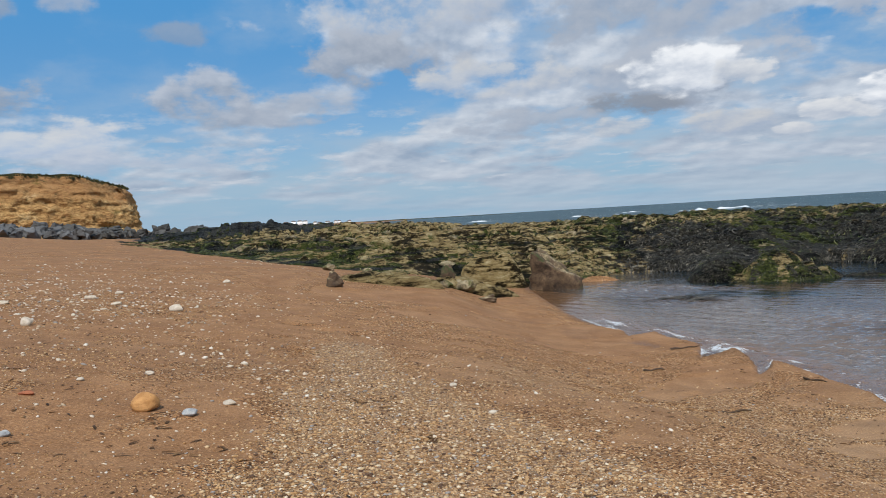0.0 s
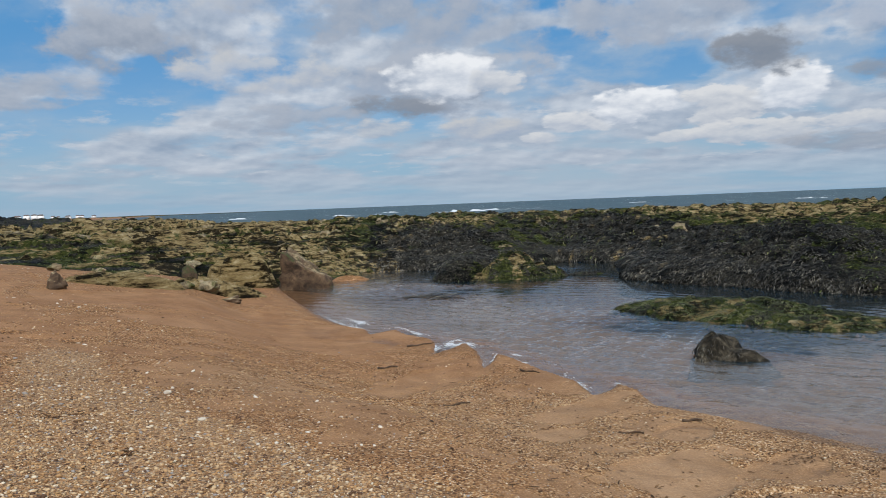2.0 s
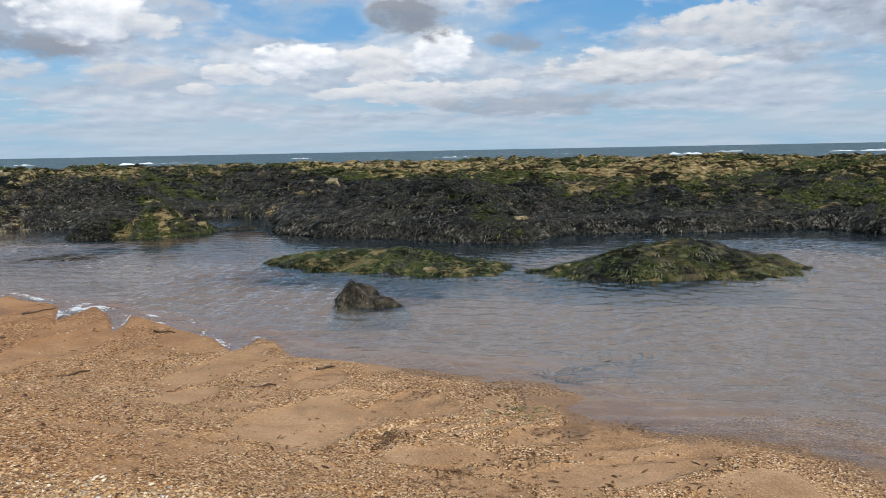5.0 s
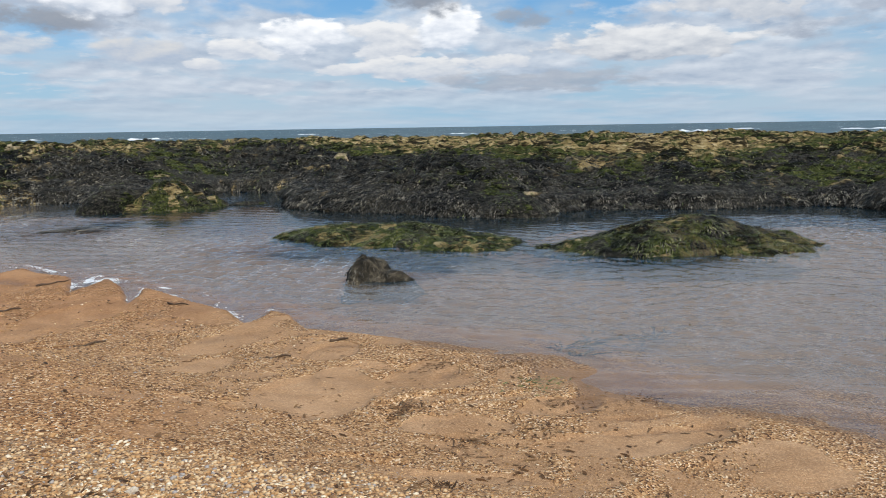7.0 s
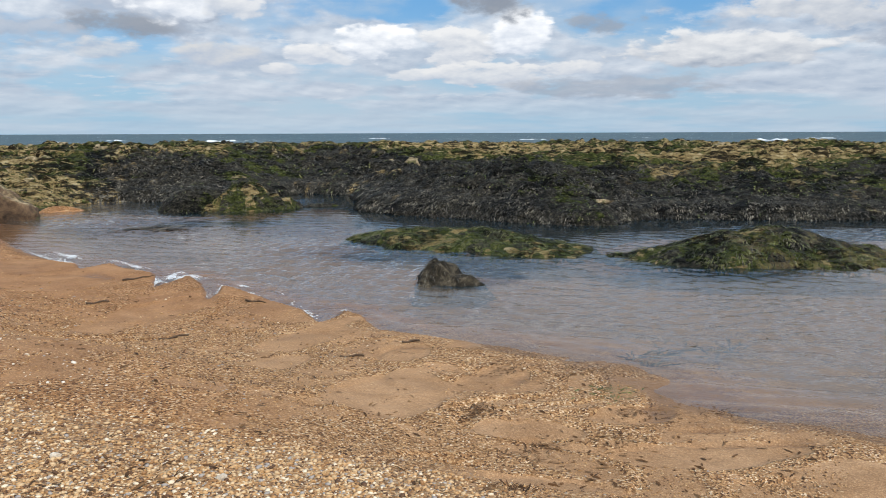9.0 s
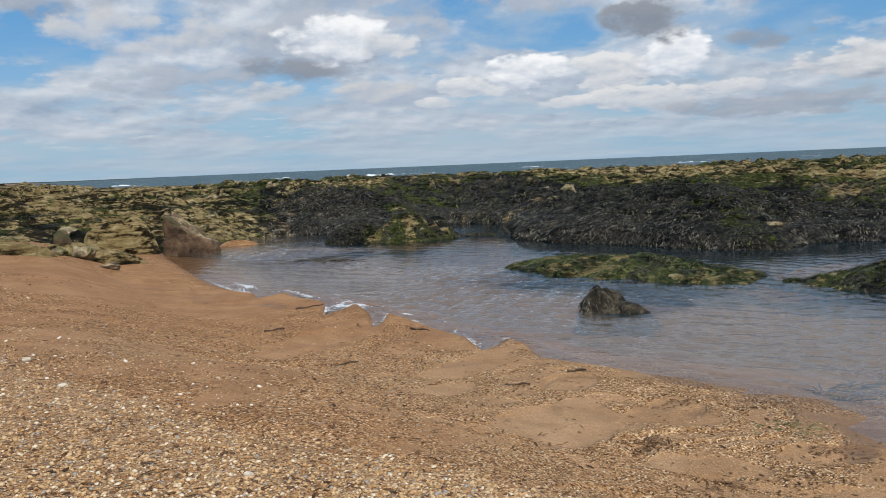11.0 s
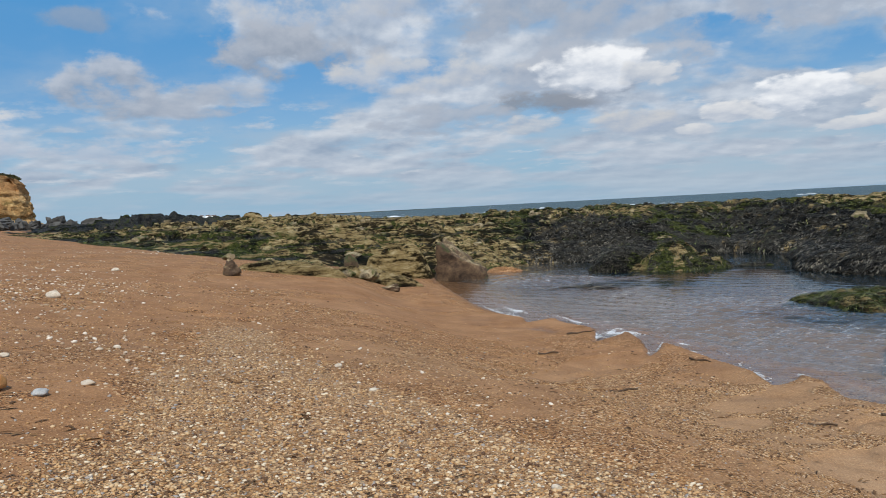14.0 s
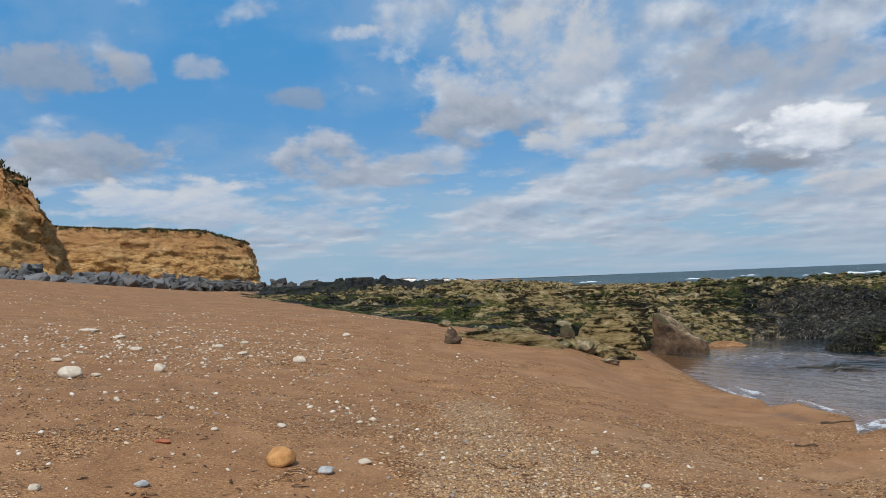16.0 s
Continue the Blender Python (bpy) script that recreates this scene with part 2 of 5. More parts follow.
# ---- materials ----
def stuff(name, build, rough=0.85, gloss=0.3):
    """A material; build(n, place) gives colour, height for the relief (or None), relief in metres, roughness (or None)."""
    m = bpy.data.materials.new(name)
    m.use_nodes = True
    n = Nodes(m.node_tree)
    place = n.tree.nodes.new("ShaderNodeNewGeometry").outputs["Position"]
    colour, relief, deep, roughness = build(n, place)
    p = n.add("ShaderNodeBsdfPrincipled", Roughness=rough if roughness is None else roughness)
    p.inputs["Specular IOR Level"].default_value = gloss
    n.feed(p.inputs["Base Color"], colour)
    if relief is not None:
        n.feed(p.inputs["Normal"], n.bump(relief, 1.0, deep))
    n.tree.links.new(p.outputs[0], n.tree.nodes.new("ShaderNodeOutputMaterial").inputs[0])
    return m


def field(n, name):
    a = n.tree.nodes.new("ShaderNodeAttribute")
    a.attribute_name = name
    return a.outputs["Fac"]


def island(n):
    return n.tree.nodes.new("ShaderNodeNewGeometry").outputs["Random Per Island"]


def sand_look(n, at):
    stone, wet = field(n, "stony"), field(n, "wet")
    blot = n.noise(0.9, 5, 0.6, at)
    gravel = n.span(n.math("ADD", n.noise(0.9, 5, 0.62, at, 0.6), n.math("MULTIPLY_ADD", stone, 0.4, n.math("MULTIPLY_ADD", field(n, "step"), 0.30, n.math("MULTIPLY_ADD", field(n, "calm"), -0.5, -0.06)))), 0.37, 0.47)
    pick = n.add("ShaderNodeSeparateColor", Color=n.cells(70.0, at, out="Color")).outputs[0]
    coarse = n.ramp(pick, [(0.0, (0.10, 0.045, 0.02)), (0.16, (0.29, 0.16, 0.07)), (0.42, (0.47, 0.28, 0.13)), (0.72, (0.63, 0.43, 0.23)), (0.91, (0.84, 0.70, 0.50))], "CONSTANT")
    fine = n.mix(n.noise(330.0, 2, 0.6, at), (0.26, 0.155, 0.078), (0.41, 0.26, 0.138))
    grains = n.add("ShaderNodeSeparateColor", Color=n.cells(115.0, at, out="Color")).outputs[0]
    fine = n.mix(0.45, fine, n.ramp(grains, [(0.0, (0.12, 0.06, 0.03)), (0.2, (0.27, 0.155, 0.075)), (0.55, (0.40, 0.25, 0.13)), (0.86, (0.58, 0.42, 0.25))], "CONSTANT"))
    fine = n.mix(n.span(blot, 0.35, 0.7), fine, n.mix(0.4, fine, (0.43, 0.30, 0.185)))
    tint = n.mix(n.span(n.noise(2.3, 4, 0.6, at), 0.35, 0.68), (0.84, 0.76, 0.67), (1.06, 0.99, 0.90))
    colour = n.mix(n.math("MULTIPLY", gravel, 0.9), fine, coarse)
    colour = n.mix(1.0, colour, tint, "MULTIPLY")
    upper = n.span(n.math("ADD", n.add("ShaderNodeSeparateXYZ", Vector=at).outputs[2], n.math("MULTIPLY", n.noise(0.5, 4, 0.6, at), 0.5)), 0.6, 1.3)
    split = n.add("ShaderNodeSeparateXYZ", Vector=at)
    upper = n.math("MAXIMUM", upper, n.span(n.math("ADD", split.outputs[1], n.math("MULTIPLY", n.noise(0.5, 4, 0.6, at), 3.0)), 8.5, 13.0))
    colour = n.mix(upper, colour, n.mix(1.0, colour, (0.90, 0.79, 0.69), "MULTIPLY"))
    shore_stones = n.add("ShaderNodeSeparateColor", Color=n.cells(58.0, at, out="Color")).outputs[0]
    band = n.ramp(shore_stones, [(0.0, (0.14, 0.075, 0.038)), (0.18, (0.36, 0.21, 0.10)), (0.38, (0.47, 0.29, 0.14)), (0.62, (0.56, 0.38, 0.20)), (0.84, (0.68, 0.52, 0.33)), (0.95, (0.25, 0.21, 0.18))], "CONSTANT")
    colour = n.mix(n.math("MULTIPLY", n.span(n.math("MULTIPLY_ADD", n.math("SUBTRACT", n.noise(1.6, 5, 0.65, at), 0.5), 0.9, stone), 0.18, 0.62), 0.5), colour, band)
    specks = n.span(n.cells(38.0, at), 0.0, 0.13, 1.0, 0.0)
    colour = n.mix(n.math("MULTIPLY", n.math("MULTIPLY", specks, n.span(n.noise(3.0, 3, 0.5, at), 0.46, 0.6)), 0.8), colour, (0.06, 0.036, 0.02))
    colour = n.mix(1.0, colour, (0.86, 0.85, 0.86), "MULTIPLY")
    colour = n.mix(wet, colour, n.mix(1.0, colour, (0.68, 0.65, 0.62), "MULTIPLY"))
    lumps = n.math("ADD", n.math("MULTIPLY", n.cells(70.0, at), n.math("MULTIPLY", gravel, 1.5)), n.math("MULTIPLY", n.noise(24.0, 4, 0.6, at), 0.9))
    return colour, lumps, 0.012, n.math("MULTIPLY_ADD", wet, -0.42, 0.9)


def pebble_look(shares):
    tones = [(0.11, 0.055, 0.026), (0.29, 0.15, 0.058), (0.43, 0.245, 0.10), (0.53, 0.325, 0.15), (0.59, 0.41, 0.225), (0.34, 0.30, 0.265), (0.72, 0.60, 0.43)]

    def build(n, at):
        c = n.ramp(island(n), list(zip(shares, tones)), "CONSTANT")
        return n.mix(n.noise(60, 3, 0.6, at), n.mix(1.0, c, (0.72, 0.70, 0.68), "MULTIPLY"), c), n.noise(180, 3, 0.6, at), 0.002, None
    return build


def white_pebble_look(n, at):
    r = island(n)
    c = n.ramp(r, [(0.0, (0.42, 0.31, 0.20)), (0.3, (0.58, 0.48, 0.36)), (0.62, (0.70, 0.63, 0.52)), (0.9, (0.30, 0.26, 0.22))], "CONSTANT")
    return n.mix(n.noise(40, 3, 0.6, at), n.mix(1.0, c, (0.75, 0.72, 0.70), "MULTIPLY"), c), n.noise(120, 3, 0.6, at), 0.002, None


def stone_look(low, high, scale=14.0):
    def build(n, at):
        c = n.mix(n.span(n.noise(scale, 6, 0.65, at), 0.3, 0.7), low, high)
        c = n.mix(n.math("MULTIPLY", n.span(n.noise(scale * 4, 4, 0.6, at), 0.56, 0.7), 0.6), c, tuple(v * 0.5 for v in low))
        return c, n.noise(scale * 5, 6, 0.65, at), 0.01, None
    return build


def reef_look(n, at):
    weed, bare, clump = field(n, "weed"), field(n, "bare"), field(n, "clump")
    speck = n.noise(9.0, 6, 0.7, at, 0.4)
    flat = n.stretch(at, (0.7, 0.7, 2.8))
    rock = n.ramp(n.noise(2.6, 9, 0.78, flat, 0.3), [(0.30, (0.04, 0.027, 0.013)), (0.43, (0.19, 0.13, 0.052)), (0.54, (0.40, 0.29, 0.125)), (0.67, (0.68, 0.56, 0.33))])
    green = n.ramp(speck, [(0.32, (0.008, 0.011, 0.004)), (0.46, (0.040, 0.050, 0.011)), (0.58, (0.095, 0.105, 0.025)), (0.72, (0.27, 0.245, 0.085))])
    dark = n.ramp(n.noise(13.0, 5, 0.7, at, 0.6), [(0.34, (0.005, 0.005, 0.004)), (0.52, (0.038, 0.034, 0.025)), (0.68, (0.14, 0.12, 0.085))])
    mask = n.math("ADD", weed, n.math("MULTIPLY", n.math("SUBTRACT", n.noise(3.0, 7, 0.74, flat), 0.5), 1.2))
    mask = n.math("MULTIPLY_ADD", clump, 0.5, n.math("SUBTRACT", mask, 0.22))
    c = n.mix(n.span(mask, 0.14, 0.22), rock, green)
    c = n.mix(n.span(mask, 0.46, 0.54), c, dark)
    c = n.mix(n.math("MULTIPLY", bare, n.span(n.noise(5.0, 5, 0.65, at), 0.42, 0.50)), c, rock)
    # near-black noise patches put the shade of gaps and crevices into the colour
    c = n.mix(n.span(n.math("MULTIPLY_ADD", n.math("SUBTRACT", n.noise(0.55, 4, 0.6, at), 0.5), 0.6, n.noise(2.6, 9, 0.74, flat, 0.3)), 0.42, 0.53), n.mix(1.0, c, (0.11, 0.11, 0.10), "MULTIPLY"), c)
    return c, n.noise(8.0, 8, 0.8, at, 0.5), 0.26, n.span(mask, 0.4, 0.7, 0.9, 0.6)


def frond_look(stops):
    def build(n, at):
        bunch = n.math("MULTIPLY", n.math("SUBTRACT", n.noise(2.6, 6, 0.7, at, 0.4), 0.5), 3.5)
        return n.ramp(n.math("ADD", bunch, n.math("MULTIPLY_ADD", island(n), 0.6, 0.24), clamp=True), stops, "LINEAR"), None, 0.0, 0.55
    return build


def cliff_look(n, at):
    layers = n.stretch(at, (0.55, 0.55, 1.3))
    band = n.noise(0.55, 9, 0.70, layers, 0.8)
    c = n.ramp(band, [(0.30, (0.30, 0.15, 0.06)), (0.42, (0.56, 0.32, 0.125)), (0.54, (0.66, 0.41, 0.165)), (0.68, (0.80, 0.59, 0.31))])
    c = n.mix(n.span(n.noise(2.0, 7, 0.75, n.stretch(at, (1, 1, 2.2)), 0.6), 0.36, 0.56), n.mix(1.0, c, (0.50, 0.42, 0.36), "MULTIPLY"), c)
    up = field(n, "up")
    c = n.mix(n.math("MULTIPLY", n.span(n.math("ADD", up, n.math("MULTIPLY", n.noise(0.35, 5, 0.6, at), 0.5)), 0.25, 0.66, 1.0, 0.0), 0.4), c, (0.72, 0.55, 0.28))
    c = n.mix(n.span(n.math("ADD", up, n.math("MULTIPLY", n.noise(0.6, 6, 0.7, at), 0.45)), 0.78, 1.08, 0.0, 0.62), c, (0.46, 0.235, 0.10))
    scrub = n.math("ADD", up, n.math("MULTIPLY", n.math("SUBTRACT", n.noise(1.1, 6, 0.7, at), 0.5), 0.30))
    c = n.mix(n.span(scrub, 0.94, 0.99), c, n.mix(n.noise(3.0, 5, 0.7, at), (0.022, 0.024, 0.010), (0.085, 0.075, 0.035)))
    tuft = n.math("MULTIPLY", n.span(n.noise(0.26, 5, 0.65, n.stretch(at, (1, 1, 2.0))), 0.60, 0.68), 0.75)
    c = n.mix(tuft, c, (0.16, 0.125, 0.035))
    return c, n.noise(1.3, 9, 0.72, n.stretch(at, (0.9, 0.9, 1.9)), 0.7), 0.7, None


def grass_look(n, at):
    return n.mix(n.noise(1.2, 7, 0.7, at), (0.020, 0.024, 0.010), (0.075, 0.070, 0.03)), n.noise(6, 5, 0.7, at), 0.1, None


def armour_look(low, high, pale):
    def build(n, at):
        r = n.tree.nodes.new("ShaderNodeObjectInfo").outputs["Random"]
        c = n.mix(n.noise(2.6, 6, 0.65, at), low, high)
        c = n.mix(n.math("MULTIPLY", r, 0.7), c, pale)
        return c, n.noise(7, 7, 0.7, at), 0.03, None
    return build


def sea_look(n, at):
    far = n.stretch(at, (0.05, 0.14, 1.0))
    c = n.mix(n.span(n.noise(0.6, 5, 0.6, far), 0.35, 0.68), (0.026, 0.052, 0.064), (0.055, 0.092, 0.102))
    caps = n.span(n.math("ADD", n.noise(1.6, 6, 0.66, n.stretch(at, (0.05, 0.2, 1.0))), n.math("MULTIPLY", n.noise(0.02, 3, 0.5, at), 0.14)), 0.70, 0.76)
    c = n.mix(caps, c, (0.75, 0.78, 0.78))
    return c, n.noise(0.55, 5, 0.6, n.stretch(at, (0.5, 1.0, 1.0)), 0.3), 0.35, n.span(caps, 0, 1, 0.5, 0.8)


def foam_look(n, at):
    return n.mix(n.noise(9, 5, 0.7, at), (0.42, 0.44, 0.45), (0.72, 0.73, 0.73)), n.noise(25, 4, 0.7, at), 0.02, None


SAND = stuff("coarse_sand", sand_look, 0.9, 0.25)
GRIT, PEBBLE, WHITE_PEBBLE = stuff("grit", pebble_look([0.0, 0.22, 0.46, 0.70, 0.88, 0.96, 0.98]), 0.6), stuff("shingle", pebble_look([0.0, 0.10, 0.22, 0.40, 0.60, 0.84, 0.90]), 0.6), stuff("pale_pebble", white_pebble_look, 0.65)
PALE_STONE, OCHRE_STONE = stuff("pale_stone", stone_look((0.42, 0.34, 0.25), (0.62, 0.54, 0.43))), stuff("ochre_stone", stone_look((0.36, 0.17, 0.055), (0.56, 0.30, 0.11)))
GREY_STONE, RED_STONE = stuff("grey_stone", stone_look((0.22, 0.22, 0.22), (0.50, 0.49, 0.46))), stuff("red_stone", stone_look((0.25, 0.075, 0.035), (0.36, 0.13, 0.06)))
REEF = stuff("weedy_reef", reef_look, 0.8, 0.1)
WRACK = stuff("dark_wrack", frond_look([(0.0, (0.005, 0.005, 0.004)), (0.3, (0.020, 0.018, 0.013)), (0.55, (0.050, 0.046, 0.037)), (0.80, (0.10, 0.088, 0.068)), (1.0, (0.17, 0.15, 0.11))]), 0.5, 0.18)
GREEN_WRACK = stuff("green_weed", frond_look([(0.0, (0.007, 0.010, 0.003)), (0.32, (0.026, 0.036, 0.008)), (0.60, (0.080, 0.105, 0.018)), (0.85, (0.15, 0.155, 0.042)), (1.0, (0.23, 0.22, 0.085))]), 0.45, 0.3)
DRY_WEED = stuff("dried_weed", frond_look([(0.0, (0.04, 0.022, 0.011)), (0.6, (0.11, 0.055, 0.024)), (1.0, (0.19, 0.11, 0.05))]), 0.9, 0.05)
CLIFF, GRASS, ARMOUR = stuff("ochre_clay", cliff_look, 0.95, 0.1), stuff("cliff_grass", grass_look, 0.9, 0.1), stuff("armour_rock", armour_look((0.035, 0.034, 0.033), (0.14, 0.137, 0.135), (0.20, 0.20, 0.20)), 0.9, 0.1)
DARK_ARMOUR = stuff("dark_armour_rock", armour_look((0.022, 0.021, 0.02), (0.085, 0.08, 0.072), (0.11, 0.105, 0.095)), 0.8, 0.2)
SEA, FOAM = stuff("sea_water", sea_look, 0.5, 0.15), stuff("foam", foam_look, 0.7)
WALL_PAINT = stuff("white_render", lambda n, at: (n.mix(n.noise(0.3, 3, 0.5, at), (0.74, 0.74, 0.72), (0.84, 0.84, 0.82)), None, 0, None), 0.8)
ROOFING = stuff("slate", lambda n, at: (n.mix(n.noise(0.5, 3, 0.5, at), (0.10, 0.09, 0.09), (0.2, 0.16, 0.14)), None, 0, None), 0.8)


def pool_material():
    m = bpy.data.materials.new("pool_water")
    m.use_nodes = True
    n = Nodes(m.node_tree)
    at = n.tree.nodes.new("ShaderNodeNewGeometry").outputs["Position"]
    fine = n.noise(9.0, 3, 0.55, n.stretch(at, (0.8, 1.25, 1.0)), 0.4)
    bent = n.bump(n.math("MULTIPLY", fine, field(n, "ruffle")), 1.0, 0.034)
    shine = n.add("ShaderNodeBsdfGlossy", Roughness=0.03, Normal=bent)
    clear = n.add("ShaderNodeBsdfTransparent", Color=(0.90, 0.93, 0.93, 1))
    silt = n.add("ShaderNodeBsdfDiffuse", Color=n.mix(n.math("ADD", field(n, "deep"), n.math("MULTIPLY", n.math("SUBTRACT", n.noise(0.35, 4, 0.6, at), 0.5), 0.7), clamp=True), (0.125, 0.112, 0.098), (0.011, 0.024, 0.033)))
    murk = n.tree.nodes.new("ShaderNodeMixShader")
    for socket, value in zip(murk.inputs, (field(n, "depth"), clear, silt)):
        n.feed(socket, value)
    rate = n.tree.nodes.new("ShaderNodeFresnel")
    rate.inputs["IOR"].default_value = 1.6
    n.feed(rate.inputs["Normal"], bent)
    both = n.tree.nodes.new("ShaderNodeMixShader")
    for socket, value in zip(both.inputs, (n.math("MULTIPLY_ADD", rate.outputs[0], 1.0, 0.02, clamp=True), murk, shine)):
        n.feed(socket, value)
    n.tree.links.new(both.outputs[0], n.tree.nodes.new("ShaderNodeOutputMaterial").inputs[0])
    return m


POOL = pool_material()


# ---- the lie of the land ----
SHORE_Y = [-60, -20, -5, 0, 2, 2.6, 3.0, 3.5, 4.1, 5.0, 6.0, 6.9, 7.5, 7.9, 8.3, 8.8, 9.9, 10.6, 12.7, 14.8, 16, 18.5, 22, 26, 120]
SHORE_X = [14, 9, 7.5, 7.1, 6.95, 6.95, 6.85, 6.5, 6.38, 6.55, 6.45, 6.0, 5.5, 5.26, 4.98, 4.85, 4.72, 4.5, 4.0, 3.55, 3.1, 2.8, 2.6, 2.6, 2.6]
RISE_D = [-60, -10, -4, -1.5, 0, 0.6, 1, 2, 2.6, 3.2, 4, 5, 6, 7, 8, 9, 12, 16, 20, 24, 30, 60, 200]
RISE_Z = [-0.7, -0.55, -0.42, -0.18, 0, 0.045, 0.065, 0.13, 0.18, 0.36, 0.65, 0.81, 0.93, 1.07, 1.25, 1.40, 1.76, 2.30, 2.95, 3.45, 3.8, 4.5, 6.0]


def shore(y):
    return sum(np.interp(y + dy, SHORE_Y, SHORE_X) for dy in (-0.25, 0.0, 0.25)) / 3


# small spits and cuts at the water's edge: x, y, half width, half length, height
SPITS = [(6.0, 7.2, 0.2, 0.35, 0.03, 0), (6.75, 5.0, 0.35, 0.7, 0.03, 0), (5.2, 26.4, 0.9, 0.35, 0.45, 0)]
CUTS = [(5.1, 5.9, 0.3, 0.16, 0.03, 40), (4.3, 4.65, 0.09, 0.36, 0.045, 40), (4.62, 5.2, 0.08, 0.26, 0.03, 30), (5.45, 5.35, 0.22, 0.12, 0.03, -20), (5.35, 2.6, 0.3, 0.08, 0.03, 30), (4.45, 4.0, 0.26, 0.05, 0.03, 35), (3.6, 3.75, 0.16, 0.1, 0.04, 20), (5.9, 3.5, 0.35, 0.05, 0.025, 30)]
# the sand stands out into the water in pointed lips, with wedges of water behind them
LIPS = [(2.8, 18.5), (3.1, 16.2), (3.42, 15.3), (3.38, 14.6), (3.95, 15.0), (4.0, 14.3), (4.3, 13.5), (4.15, 12.9), (3.9, 12.13), (4.42, 12.6), (4.74, 13.0), (4.66, 12.2), (4.52, 11.5), (4.27, 10.75), (4.62, 11.25),
        (4.9, 11.8), (4.98, 11.0), (5.02, 10.2), (5.14, 9.4), (5.0, 8.6), (5.32, 8.8), (5.6, 9.12), (5.6, 8.6), (5.42, 7.85), (5.8, 7.2), (6.2, 6.5), (6.45, 6.0)]
BANK = [(1.2, 20.6, 1.7, 2.8, 0.16)]
# trodden hollows on the upper beach
HOLLOWS = [(-1.66, 9.1, 0.19, 0.16, 0.06), (-1.25, 10.8, 0.17, 0.16, 0.06), (-2.2, 11.3, 0.22, 0.14, 0.05), (-1.76, 11.0, 0.26, 0.12, 0.04), (-0.47, 6.1, 0.12, 0.09, 0.05),
           (-0.66, 5.95, 0.11, 0.08, 0.05), (-0.08, 5.1, 0.16, 0.13, 0.05), (3.5, 6.6, 0.17, 0.2, 0.05), (3.1, 4.9, 0.12, 0.2, 0.035), (2.55, 5.9, 0.12, 0.15, 0.03), (0.75, 4.4, 0.12, 0.1, 0.04), (1.6, 3.6, 0.14, 0.1, 0.04)]


def bumps(x, y, spots, power=2):
    total = np.zeros_like(x)
    for cx, cy, a, b, h, *turn in spots:
        c, s = math.cos(radians(turn[0] if turn else 0)), math.sin(radians(turn[0] if turn else 0))
        u, v = (x - cx) * c - (y - cy) * s, (x - cx) * s + (y - cy) * c
        r = (u / a) ** 2 + (v / b) ** 2
        total += h * np.exp(-r ** power)
    return total


def to_line(x, y, line):
    best = np.full(x.shape, 1e9)
    for (ax, ay), (bx, by) in zip(line, line[1:]):
        dx, dy = bx - ax, by - ay
        t = np.clip(((x - ax) * dx + (y - ay) * dy) / (dx * dx + dy * dy), 0, 1)
        best = np.minimum(best, np.hypot(x - ax - t * dx, y - ay - t * dy))
    return best


def inside(x, y, ring):
    hit = np.zeros(x.shape, bool)
    for (ax, ay), (bx, by) in zip(ring, ring[1:] + ring[:1]):
        if ay != by:
            hit ^= ((ay > y) != (by > y)) & (x < (bx - ax) * (y - ay) / (by - ay) + ax)
    return hit


def from_line(x, y, line, close):
    return to_line(x, y, line) * np.where(inside(x, y, line + close), 1, -1)


# smooth patches of fine sand between strips of coarse grains: x, y, half length, half width, turn
PATCHES = [(4.15, 5.45, 0.95, 0.42, -38), (3.75, 6.9, 0.5, 0.22, -30), (4.55, 4.2, 0.5, 0.24, 30), (4.5, 7.9, 0.8, 0.3, -30), (5.25, 5.5, 0.5, 0.3, -20), (5.3, 3.2, 0.8, 0.28, 20), (5.0, 6.7, 0.45, 0.25, -35),
           (3.4, 10.2, 1.2, 0.4, -40), (2.9, 13.5, 1.4, 0.8, -50), (1.2, 14.5, 2.4, 1.2, -40), (-0.5, 16.5, 2.4, 1.0, -20), (5.6, 4.1, 0.4, 0.2, 10), (3.9, 3.2, 0.5, 0.2, 40)]


def patched(x, y):
    """How smooth the sand is."""
    best = np.zeros(x.shape)
    wob = 0.35 * fbm(x * 1.6, y * 1.6, 3, 201)
    for cx, cy, a, b, turn in PATCHES:
        c, s = math.cos(radians(turn)), math.sin(radians(turn))
        u, v = (x - cx) * c - (y - cy) * s, (x - cx) * s + (y - cy) * c
        best = np.maximum(best, ease(np.hypot(u / a, v / b) + wob, 1.1, 0.9))
    return best


def terraces(x, y, d):
    """Small wave-cut steps in the lower beach: their height, and how near a step is."""
    t = 3.4 * fbm(x * 0.42 + 0.3 * y, y * 0.36 - 0.2 * x, 3, 23, 0.55) + 0.9 * d
    part_up = t - np.floor(t)
    zone = ease(d, 0.05, 0.5) * ease(d, 4.4, 3.0) * ease(y, 12.5, 8.5)
    return zone * (ease(part_up, 0.40, 0.56) - part_up) * 0.03, zone * np.exp(-((part_up - 0.52) / 0.17) ** 2)


